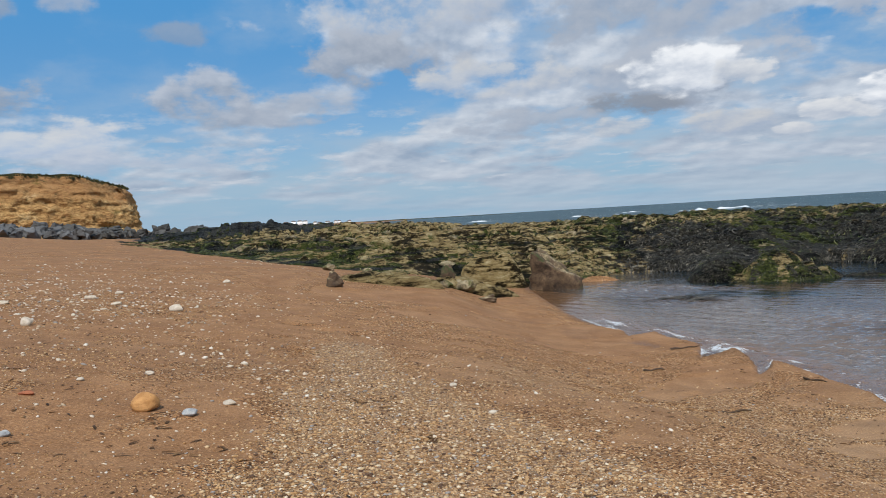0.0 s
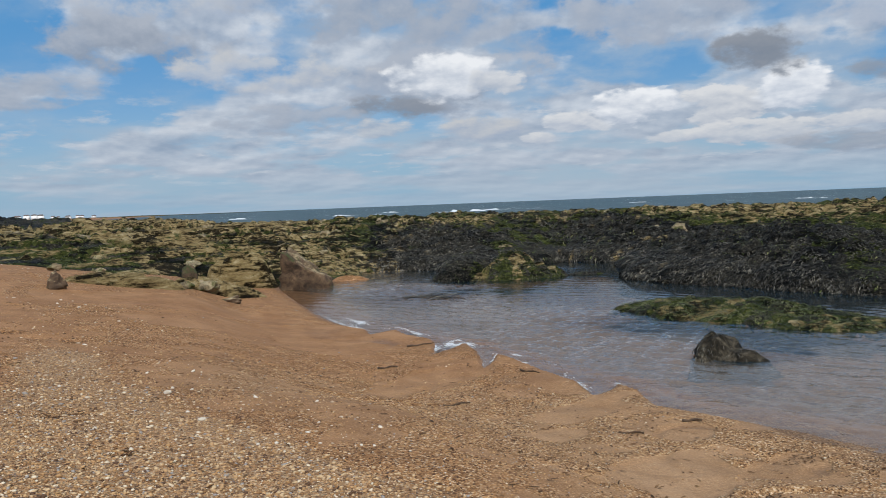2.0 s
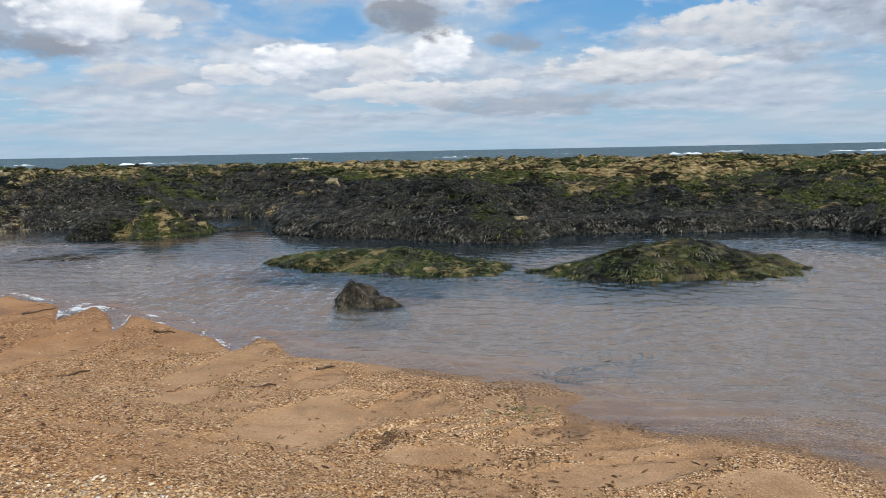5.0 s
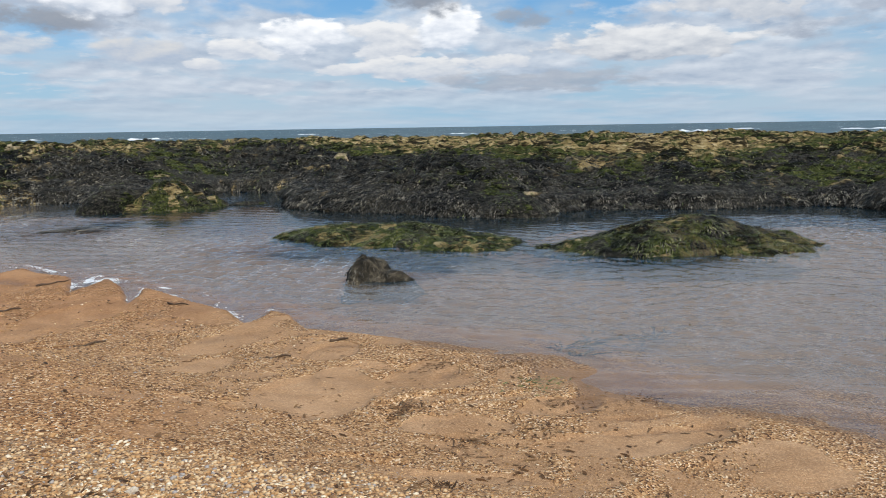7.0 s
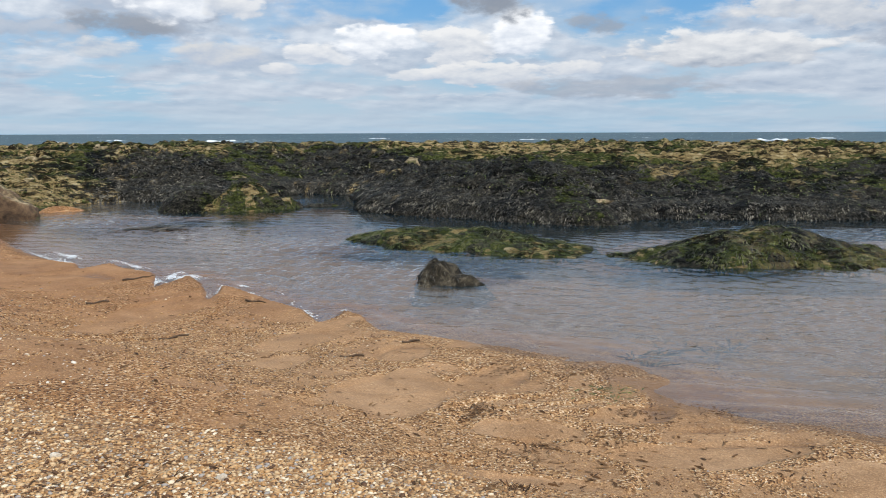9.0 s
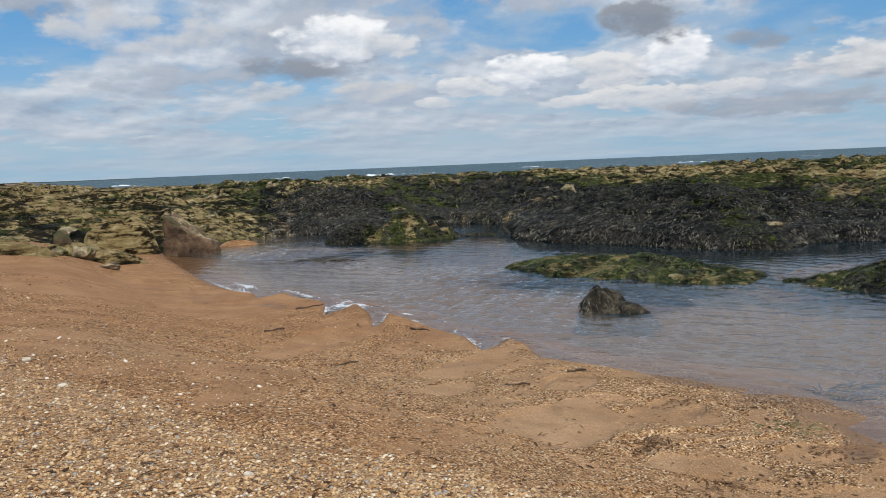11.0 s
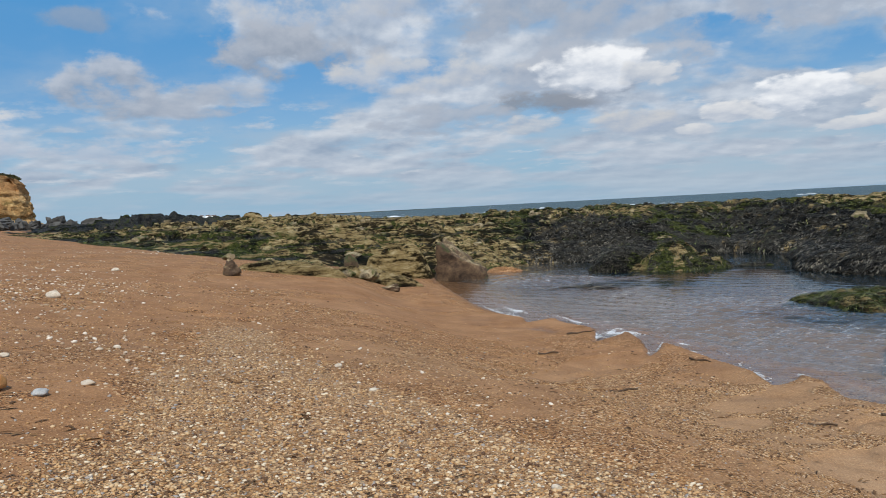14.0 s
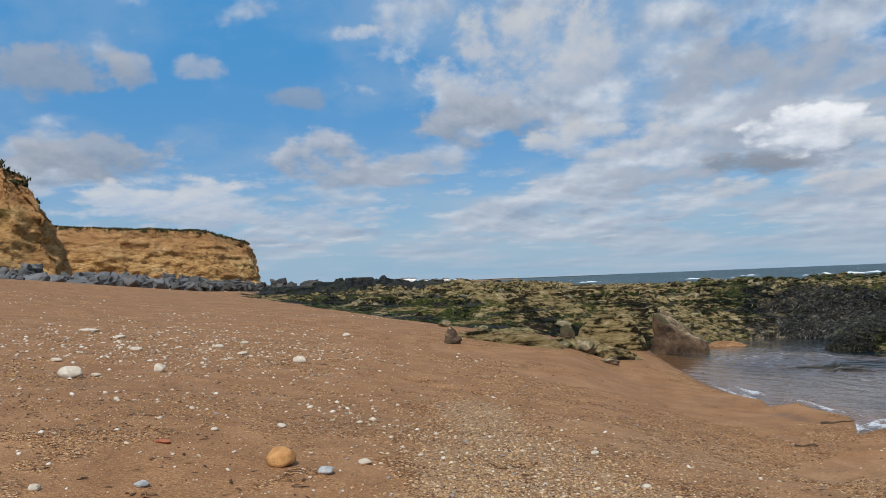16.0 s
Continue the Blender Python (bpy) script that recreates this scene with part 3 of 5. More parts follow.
def sand_z(x, y, fine=True):
    d = shore(y) - x
    d = np.where(d > 0, d + d * np.exp(-(d / 8) ** 2) * np.interp(y, [10, 14, 17, 20, 30], [0.0, 0.22, 0.5, 0.55, 0.1]), d)
    z = sum(np.interp(d + k, RISE_D, RISE_Z) for k in (-0.35, 0.0, 0.35)) / 3
    z = np.where(z > 0, z * np.interp(y, [-60, -10, 20, 30, 45, 80], [1.0, 1.0, 1.0, 0.90, 0.68, 0.5]), z)
    z = z - 2.5 * ease(y, 88, 135) + bumps(x, y, BANK, 1) * ease(d, -0.2, 0.8)
    if fine:
        near = np.exp(-np.hypot(x, y) / 25)
        z = z + near * (0.022 * fbm(x * 0.45, y * 0.45, 3, 5) * ease(d, 0.3, 3) + 0.012 * fbm(x * 2.6, y * 2.6, 3, 9) + 0.006 * fbm(x * 9, y * 9, 2, 12))
        z = z + 0.018 * fbm(x * 0.9 + 3, y * 0.9, 3, 15) * np.exp(-((d - 1.0) / 1.3) ** 2)
        z = z + terraces(x, y, shore(y) - x)[0] - 0.022 * patched(x, y) * ease(d, 0.1, 0.5)
        z = z + ease(d, -0.3, 0.6) * ease(d, 4.6, 2.6) * (0.012 * (0.35 - np.abs(fbm(x * 1.3 + y * 0.5, y * 0.75 - x * 0.3, 3, 17))) + 0.009 * fbm(x * 4.2, y * 3.0, 3, 19)) + bumps(x, y, SPITS) - bumps(x, y, CUTS) - bumps(x, y, HOLLOWS, 1)
        lip = from_line(x + 0.03 * fbm(x * 5, y * 5, 2, 25), y, LIPS, [(-60, 6.0), (-60, 18.5)])
        zone = ease(y, 6.2, 7.6) * ease(y, 17.5, 15.0) * np.exp(-(lip / 0.55) ** 4)
        z = z + zone * (0.048 * ease(lip, -0.02, 0.07) + 0.04 * np.clip(lip, 0, 1) - 0.05 * ease(-lip, -0.01, 0.12) - 0.06 * np.clip(-lip, 0, 1) + 0.006 * fbm(x * 4, y * 4, 3, 27) - z)
    return z


def clumps(x, y, size, seed):
    """Domed clumps about that size: height 0 to 1 and a random number for each clump."""
    x, y = x / size, y / size
    ix, iy = np.floor(x), np.floor(y)
    best, tag = np.full(x.shape, 9.0), np.zeros(x.shape)
    for dx in (-1, 0, 1):
        for dy in (-1, 0, 1):
            jx, jy = ix + dx, iy + dy
            r = np.hypot(jx + 0.5 + 0.45 * hashed(jx, jy, seed) - x, jy + 0.5 + 0.45 * hashed(jx, jy, seed + 1) - y)
            r = r / (0.85 + 0.25 * hashed(jx, jy, seed + 2))
            near = r < best
            best, tag = np.where(near, r, best), np.where(near, 0.5 + 0.5 * hashed(jx, jy, seed + 3), tag)
    return np.clip(1 - best ** 2 * 1.1, 0, 1), tag


def stony(x, y):
    """How much shingle lies at a place: a band along the middle of the beach."""
    right = np.interp(y, [-6, 2.8, 3.5, 3.9, 4.45, 4.9, 5.65, 6.3, 7.8, 9.0, 10.4, 11.4], [4.6, 3.5, 3.1, 2.6, 2.0, 1.45, 1.0, 0.55, -0.05, -0.4, -1.0, -1.3])
    left = np.interp(y, [-6, 2.5, 4.4, 5.4, 7.4, 10.0, 12.0], [-1.4, -1.1, -1.2, -1.3, -1.5, -1.65, -1.5])
    ragged = 0.28 * fbm(x * 1.7, y * 1.7, 3, 21)
    band = ease(right - x + ragged, -0.1, 0.5) * ease(x - left + ragged, -0.25, 0.45) * ease(11.2 - y + 2 * ragged, 0.0, 1.6)
    return band * (0.62 + 0.38 * fbm(x * 0.9, y * 0.9, 3, 33))


def polar(angles, radii, cx=0.4, cy=0.0):
    a, r = np.meshgrid(np.radians(angles), radii, indexing="xy")
    return cx + r * np.sin(a), cy + r * np.cos(a)


# ground: one sheet of sand, sea bed and land out to the horizon
fine_a, rest_a = np.arange(-42, 72, 0.24), np.arange(72, 318.1, 3.0)
rad = np.concatenate([[0.0], np.geomspace(0.6, 2.3, 24), np.geomspace(2.32, 19, 420), np.geomspace(19.2, 40, 50), np.geomspace(41, 4600, 50)])
gx, gy = polar(np.concatenate([fine_a, rest_a]), rad)
gz = sand_z(gx, gy)
gd = shore(gy) - gx
verts = np.stack([gx, gy, gz], -1).reshape(-1, 3)
wetness = np.clip(ease(gz, 0.04, 0.012) * ease(gz, -0.16, 0.0) + 0.3 * ease(fbm(gx * 0.8, gy * 0.8, 3, 41), 0.2, 0.6) * ease(gd, 4.5, 2.0), 0, 1)
ground = solid("ground", mesh_of("ground", verts, grid_faces(*gx.shape), True, stony=np.clip(stony(gx, gy), 0, 1), wet=wetness, calm=patched(gx, gy), step=np.where(gd > 4.2, -0.22 * ease(gd, 5.0, 6.5), terraces(gx, gy, gd)[1])), SAND)
tagged(ground, "brown coarse sand beach sloping down to a tidal pool", "beach", kind="structure")

# ---- the reef: a broad ledge of weed-grown rock between the pool and the sea ----
FRONT = [(-60, 110), (-30, 76), (-21, 50), (-14.2, 34.5), (-11.5, 31.8), (-9.1, 28.8), (-7.2, 26.6), (-5.1, 23.9), (-3.8, 23.2), (-1.6, 23.6), (0.1, 25.4), (1.9, 26.5), (2.7, 26.6), (4.2, 26.8), (6.6, 28.6),
         (8.2, 28.2), (9.2, 27.2), (11.3, 27.4), (13.8, 28.4), (15.2, 26.4), (12.5, 21), (12.8, 19.2), (13.9, 15.9), (15.7, 13.7), (18, 14.4), (18.8, 13.7), (20.5, 11.9), (23, 10.2), (22.7, 7.8), (24, 3), (28, -6), (40, -25), (80, -60)]
BACK = [(-60, 130), (-30, 100), (-12, 78), (5, 62), (25, 56), (42, 46), (54, 30), (62, 8), (72, -20), (95, -60)]


# humps on the reef: x, y, half width, half length, height
HUMPS = [(-4.1, 31, 1.5, 1.6, 0.70), (-15.7, 60, 3.2, 3.5, 1.15), (-21.5, 62, 3.5, 3.0, 0.5), (-12.0, 63, 4, 3, 0.5), (19, 34, 1.5, 1.2, 0.25), (16, 19, 3.5, 3.5, 0.2), (27, 21, 6, 5, 0.15), (3.8, 29, 2.2, 1.6, 0.3)]


def reef_s(x, y):
    s = from_line(x, y, FRONT, [(200, -60), (200, 200), (-60, 200)])
    return s + 0.55 * fbm(x * 0.55, y * 0.55, 4, 61)


def reef_z(x, y, s=None, strata=False):
    s = reef_s(x, y) if s is None else s
    out = -from_line(x, y, BACK, [(200, -60), (200, 200), (-60, 200)]) + 4 * fbm(x * 0.1, y * 0.1, 3, 63)
    base = np.maximum(sand_z(x, y, False), 0.0)
    top = 1.46 + 0.36 * ease(x, 4, -4) + 0.20 * fbm(x * 0.12, y * 0.12, 3, 65) + bumps(x, y, HUMPS, 1)
    run = np.where(x < 3, 4.2, 3.4)
    z = base + (top - base) * (1 - np.exp(-np.maximum(s, 0) / run))
    amp = ease(s, -0.3, 2.5)
    z = z + 0.24 * ease(s, -0.1, 0.5) * np.exp(-np.maximum(s, 0) / 1.6) * ease(x, 5, 8)
    z = z + amp * (0.18 * fbm(x * 0.33, y * 0.33, 3, 71) + 0.26 * (0.45 - np.abs(fbm(x * 0.75, y * 0.75, 3, 73))) + 0.16 * fbm(x * 1.9, y * 1.9, 4, 75, 0.65))
    wide, _ = clumps(x + 0.3 * grain(x, y, 3), y + 0.3 * grain(x, y, 4), 1.15, 301)
    tuft, _ = clumps(x + 0.1 * grain(x * 3, y * 3, 5), y, 0.46, 311)
    z = z + amp * ((0.24 * wide + 0.20 * tuft) * (0.55 + 0.9 * (0.5 + 0.5 * fbm(x * 0.4, y * 0.4, 2, 321))) - 0.22 + 0.07 * fbm(x * 5.5, y * 5.5, 3, 323, 0.7))
    tilt = z + 0.05 * x * 0.3 + 0.05 * fbm(x * 0.5, y * 0.5, 2, 77)
    step = 0.30
    t = tilt / step
    if strata:
        return t - np.floor(t)
    ledge = (np.floor(t) + ease(t - np.floor(t), 0.34, 0.66)) * step - tilt
    z = z + ledge * ease(x, 12, 3) * (0.95 * amp * ease(fbm(x * 0.25, y * 0.25, 2, 79), -0.35, 0.2))
    z = np.where(s < 0, np.minimum(sand_z(x, y, False), z) + s * 0.7 - 0.02, z)
    return np.where(out < 6, -0.9 + (z + 0.9) * ease(out, -4, 6), z)


ra, rr = np.arange(-40, 100, 0.115), np.concatenate([np.geomspace(12.5, 45, 330), np.geomspace(45.5, 130, 70)])
rx, ry = polar(ra, rr)
rs = reef_s(rx, ry)
rz = reef_z(rx, ry, rs)
keep = (rs > -0.9) & (rz > -0.8)
smoothed = 1.84 * (1 - np.exp(-np.maximum(rs, 0) / 3.4))
weedy = 0.26 + 0.42 * ease(rx, 3.5, 9) * (1 - 0.55 * ease(rx, 17, 24)) + 0.42 * fbm(rx * 0.22, ry * 0.22, 4, 81) - 0.30 * ease(rs, 2, 9) + 0.25 * ease(rs, 1.5, 0.0) * ease(rx, 4, 7)
layer = reef_z(rx, ry, rs, True)
shelf = ease(rx, 9, 3) * ease(fbm(rx * 0.9, ry * 0.9, 3, 83), -0.5, 0.1)
weedy = weedy + shelf * (0.62 * np.exp(-((layer - 0.30) / 0.15) ** 2) - 0.25 * np.exp(-((layer - 0.72) / 0.16) ** 2))
crest = 0.16 - np.abs(fbm(rx * 0.75, ry * 0.75, 3, 73)) + 0.45 * fbm(rx * 1.9, ry * 1.9, 4, 75, 0.65)
bare = ease(crest + 0.30 * fbm(rx * 0.3, ry * 0.3, 2, 85) - 0.18 * ease(rx, 4, 12) * ease(rs, 6, 2) + 0.06, 0.10, 0.32)
bare = np.maximum(bare, ease(np.hypot((rx - 5.0) / 2.6, (ry - 28.6) / 2.2) + 0.7 * fbm(rx * 1.3, ry * 1.3, 3, 86), 1.1, 0.6))
shaded = ease(ry, 38, 50) * ease(rx, -6, -11)
weedy, bare = weedy + 0.45 * shaded, bare * (1 - shaded)
_, tag_a = clumps(rx + 0.3 * grain(rx, ry, 3), ry + 0.3 * grain(rx, ry, 4), 1.15, 301)
_, tag_b = clumps(rx + 0.1 * grain(rx * 3, ry * 3, 5), ry, 0.46, 311)
verts, faces, (weedy, bare, clump) = trimmed(np.stack([rx, ry, rz], -1).reshape(-1, 3), grid_faces(*rx.shape, keep), weedy.ravel(), bare.ravel(), (0.45 * tag_a + 0.55 * tag_b).ravel())
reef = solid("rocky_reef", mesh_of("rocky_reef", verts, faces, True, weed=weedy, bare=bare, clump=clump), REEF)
tagged(reef, "low ochre rock reef overgrown with dark and green seaweed", "reef", kind="structure")

# ---- water ----
ISLES = [(10.5, 13.2, 3.1, 2.1), (13.9, 8.8, 3.1, 1.5), (8.3, 9.9, 0.9, 0.55), (10.6, 10.9, 2.3, 0.9), (9.9, 23.6, 2.4, 1.8), (5.9, 20.6, 1.8, 2.0)]


def ruffled(x, y):
    """How rough the pool is: slack in the lee of the reef and at the edge."""
    slack = 0.35 + 0.65 * ease(fbm(x * 0.16, y * 0.16, 3, 95), -0.35, 0.25)
    slack = slack * (0.10 + 0.90 * ease(-reef_s(x, y), 0.5, np.interp(x, [11, 15], [6.0, 3.2])))
    edge = 0.25 + 0.75 * ease(x - shore(y), 0.1, 2.2)
    return slack * edge


def ripples(x, y):
    """Short wind waves on the pool."""
    bend = fbm(x * 0.35, y * 0.35, 3, 96)
    z = np.zeros_like(x)
    for n, (way, long, slope) in enumerate([(36, 0.60, 0.12), (62, 0.45, 0.15), (10, 0.38, 0.15), (84, 0.33, 0.13), (44, 0.26, 0.12), (-14, 0.30, 0.09)]):
        u = x * math.cos(radians(way)) + y * math.sin(radians(way))
        phase = 2 * math.pi * u / long + bend * (3.0 + 0.8 * n) + 2.2 * fbm(x * 0.9 + n, y * 0.9, 2, 120 + n)
        gust = np.clip(0.75 + 1.3 * fbm(x * 0.55 + 5 * n, y * 0.55, 2, 140 + n), 0.05, 2)
        z += slope * long / (2 * math.pi) * (np.sin(phase) + 0.3 * np.cos(2 * phase)) * gust
    return 1.4 * z * ruffled(x, y)


px, py = polar(np.concatenate([np.arange(-6, 77, 0.25), np.arange(78, 152, 3.0)]), np.geomspace(4.6, 36, 640))
pd = px - shore(py)
# the pool's colour is darker around its rocks and in two more ovals
dark_patch = np.zeros_like(px)
for ix, iy, ia, ib in ISLES:
    dark_patch = np.maximum(dark_patch, ease(np.hypot((px - ix) / ia, (py - iy) / ib) + 0.3 * fbm(px * 0.7, py * 0.7, 3, 97), 1.35, 0.75))
pool = solid("pool_water", mesh_of("pool_water", np.stack([px, py, ripples(px, py)], -1).reshape(-1, 3), grid_faces(*px.shape, pd > -1.2), True, ruffle=ruffled(px, py), depth=0.66 * ease(sand_z(px, py), 0.0, -0.17), deep=np.maximum(ease(pd + 1.2 * fbm(px * 0.3, py * 0.3, 3, 98), np.interp(py, [6, 9, 13, 18], [11.0, 9.0, 6.0, 2.5]), np.interp(py, [6, 9, 13, 18], [18.0, 15.0, 10.0, 6.0])), 1.25 * dark_patch)), POOL)
tagged(pool, "shallow clear tidal pool ruffled by the wind", "water", kind="structure")
pool.visible_shadow = False
sx, sy = polar(np.arange(-62, 150, 2.0), np.geomspace(46, 4700, 70), 8, 0)
sea_wave = 0.16 * fbm(sx * 0.08, sy * 0.2, 3, 91) * np.exp(-np.hypot(sx, sy) / 400) - 0.1
sea = solid("sea_water", mesh_of("sea_water", np.stack([sx, sy, sea_wave], -1).reshape(-1, 3), grid_faces(*sx.shape)), SEA)
tagged(sea, "blue-green sea with white caps out to the horizon", "sea", kind="structure")


# ---- cliffs ----
def cliff(name, line, tops, label, seed, lean=2.6, step=0.3):
    """A clay cliff along a line of the plan (land on the left of the way), with a grassy brow and the land behind it."""
    pts, along = np.array(line, float), [0.0]
    for a, b in zip(pts, pts[1:]):
        along.append(along[-1] + np.hypot(*(b - a)))
    s = np.arange(0, along[-1], step)
    x, y = np.interp(s, along, pts[:, 0]), np.interp(s, along, pts[:, 1])
    kx, ky = np.gradient(x), np.gradient(y)
    k = np.hypot(kx, ky)
    nx, ny = -ky / k, kx / k                      # towards the land
    high = np.interp(s, along, tops)
    high = high + 0.35 * fbm(s * 0.12, s * 0 + 3, 4, seed)
    v = np.concatenate([np.linspace(0, 1, 64), np.linspace(1.02, 1.5, 6)])
    S, V = np.meshgrid(s, v, indexing="xy")
    up = np.minimum(V, 1)
    back = lean * (0.62 * up + 0.5 * up ** 6) + np.maximum(V - 1, 0) * 40
    back = back + (1.3 * fbm(S * 0.14, up * 1.6, 4, seed + 5) + 0.8 * fbm(S * 0.35, up * 5, 4, seed + 9, 0.6) + 0.5 * fbm(S * 1.1, up * 16, 4, seed + 17, 0.65)) * (1 - 0.4 * up) - 1.9 * ease(up, 0.34, 0.0)
    beds = up * 9 + 0.8 * fbm(S * 0.2, up * 2, 3, seed + 21)
    back = back + 0.16 * (ease(beds - np.floor(beds), 0.25, 0.75) - (beds - np.floor(beds))) * (1 - ease(up, 0.85, 1.0))
    Z = 1.0 + (high - 1.0) * up + np.where(V > 1, 0.3 * fbm(S * 0.4, V * 30, 3, seed + 13), 0)
    X, Y = x + nx * back, y + ny * back
    ob = solid(name, mesh_of(name, np.stack([X, Y, Z], -1).reshape(-1, 3), grid_faces(*X.shape), True, up=np.where(V > 1, 1.3, V)), CLIFF)
    tagged(ob, label, "cliff", kind="structure")
    # ragged turf along the brow
    rng = np.random.default_rng(seed)
    n = int(along[-1] * 110)
    q = rng.uniform(0, along[-1] - step, n)
    b0 = lean * 1.02 + rng.uniform(-0.5, 3.0, n) + 1.0 * np.interp(q, s, fbm(s * 0.14, s * 0 + 2.0, 4, seed + 5)) * 0.6
    tx, ty = np.interp(q, s, x + nx * 0) + np.interp(q, s, nx) * b0, np.interp(q, s, y) + np.interp(q, s, ny) * b0
    tz = np.interp(q, s, high) - 0.22
    grass_blades("cliff_top_grass", tx, ty, tz, rng, 0.16, 0.30, 0.10, GRASS, "dark green grass tufts along the cliff top")


def blades(x, y, z, vx, vy, vz, long, wide, rng, curl=0.35):
    """Bent strips from a foot at x, y, z along v; returns verts and quads."""
    n = len(x)
    v = np.stack([vx, vy, vz], -1)
    side = np.cross(v, np.stack([rng.normal(0, 0.3, n), rng.normal(0, 0.3, n), np.ones(n)], -1))
    side /= np.linalg.norm(side, axis=1)[:, None] + 1e-6
    foot, out = np.stack([x, y, z], -1), []
    for t, wd in ((0.0, 0.7), (0.5, 1.0), (1.0, 0.35)):
        mid = foot + v * (long * t)[:, None]
        mid[:, 2] += long * curl * (t * (1 - t) * 1.6)
        for sgn in (-1, 1):
            out.append(mid + side * (wide * wd * 0.5 * sgn)[:, None])
    verts = np.stack(out, 1).reshape(-1, 3)
    i = np.arange(n)[:, None] * 6
    quads = np.concatenate([i + np.array([0, 1, 3, 2]), i + np.array([2, 3, 5, 4])], 0)
    return verts, quads


def grass_blades(name, x, y, z, rng, lo, hi, wide, mat, label):
    n = len(x)
    lean = rng.normal(0, 0.35, (n, 2))
    v = np.concatenate([lean, np.ones((n, 1))], 1)
    v /= np.linalg.norm(v, axis=1)[:, None]
    verts, quads = blades(x, y, z, v[:, 0], v[:, 1], v[:, 2], rng.uniform(lo, hi, n), np.full(n, wide), rng, 0.0)
    return tagged(solid(name, mesh_of(name, verts, quads), mat), label, "grass", kind="stuff")


cliff("cliff_near", [(-60, 6), (-44, 24), (-33.6, 34.4), (-28.9, 39.4), (-28.0, 41.8), (-30.4, 47), (-40, 54), (-60, 60)], [10.8, 10.8, 10.6, 10.3, 9.2, 8.6, 8.6, 8.6], "steep ochre clay cliff with turf on its brow", 101)
cliff("cliff_far", [(-70, 56), (-52, 68), (-44, 76), (-38, 85), (-35.6, 91.5), (-38, 100), (-50, 116), (-90, 140)], [9.4, 9.6, 9.5, 9.3, 8.5, 8.4, 8.8, 8.8], "long low ochre clay cliff above dark rocks", 131)


# ---- rocks ----
def rock_mesh(name, seed, detail=3, rough=0.22, cuts=5, sharp=0.5, mat=None):
    """A boulder one metre across: a ball cut by flats and roughened."""
    rng = random.Random(seed)
    bm = bmesh.new()
    bmesh.ops.create_icosphere(bm, subdivisions=detail, radius=0.5)
    flats = []
    for _ in range(cuts):
        d = Vector((rng.gauss(0, 1), rng.gauss(0, 1), rng.gauss(0, 0.8))).normalized()
        flats.append((d, rng.uniform(0.26, 0.40)))
    off = Vector((rng.uniform(0, 50), rng.uniform(0, 50), rng.uniform(0, 50)))
    for v in bm.verts:
        p = v.co.copy()
        for d, h in flats:
            over = p.dot(d) - h
            if over > 0:
                p -= d * over * (0.6 + 0.4 * sharp)
        n = p.normalized()
        p += n * (rough * 0.5 * noise.fractal(p * 2.3 + off, 1.0, 2.0, 3) + rough * 0.16 * noise.fractal(p * 9 + off, 0.8, 2.0, 3))
        v.co = p
    me = bpy.data.meshes.new(name)
    bm.to_mesh(me)
    bm.free()
    for p in me.polygons:
        p.use_smooth = True
    if mat:
        me.materials.append(mat)
    return me


def block_mesh(name, seed, cuts=5, rough=0.10, mat=None, smooth=False):
    """An angular block one metre across: a cube with its corners pushed about, its faces roughened."""
    rng = random.Random(seed)
    bm = bmesh.new()
    bmesh.ops.create_cube(bm, size=0.86)
    for v in bm.verts:
        v.co += Vector((rng.uniform(-0.3, 0.3), rng.uniform(-0.3, 0.3), rng.uniform(-0.3, 0.22)))
    bmesh.ops.bevel(bm, geom=bm.edges[:], offset=0.09, segments=2, affect="EDGES", profile=0.6)
    bmesh.ops.triangulate(bm, faces=bm.faces[:])
    bmesh.ops.subdivide_edges(bm, edges=[e for e in bm.edges if e.calc_length() > 0.25], cuts=cuts, use_grid_fill=True)
    off = Vector((rng.uniform(0, 50), rng.uniform(0, 50), rng.uniform(0, 50)))
    for v in bm.verts:
        v.co += v.co.normalized() * (rough * noise.fractal(v.co * 2.2 + off, 0.9, 2.0, 4) + rough * 0.35 * noise.fractal(v.co * 9 + off, 0.8, 2.0, 3))
    me = bpy.data.meshes.new(name)
    bm.to_mesh(me)
    bm.free()
    for p in me.polygons:
        p.use_smooth = smooth
    if mat:
        me.materials.append(mat)
    return me


def set_rock(name, me, x, y, z, size, turn, label, category="rock", group="", tip=(0, 0)):
    ob = new(name, me)
    ob.matrix_world = pose(x, y, z, tip[0], tip[1], turn) @ Matrix.Diagonal((*size, 1))
    return tagged(ob, label, category, group)


def height_at(f, x, y):
    return float(f(np.array([float(x)]), np.array([float(y)]))[0])


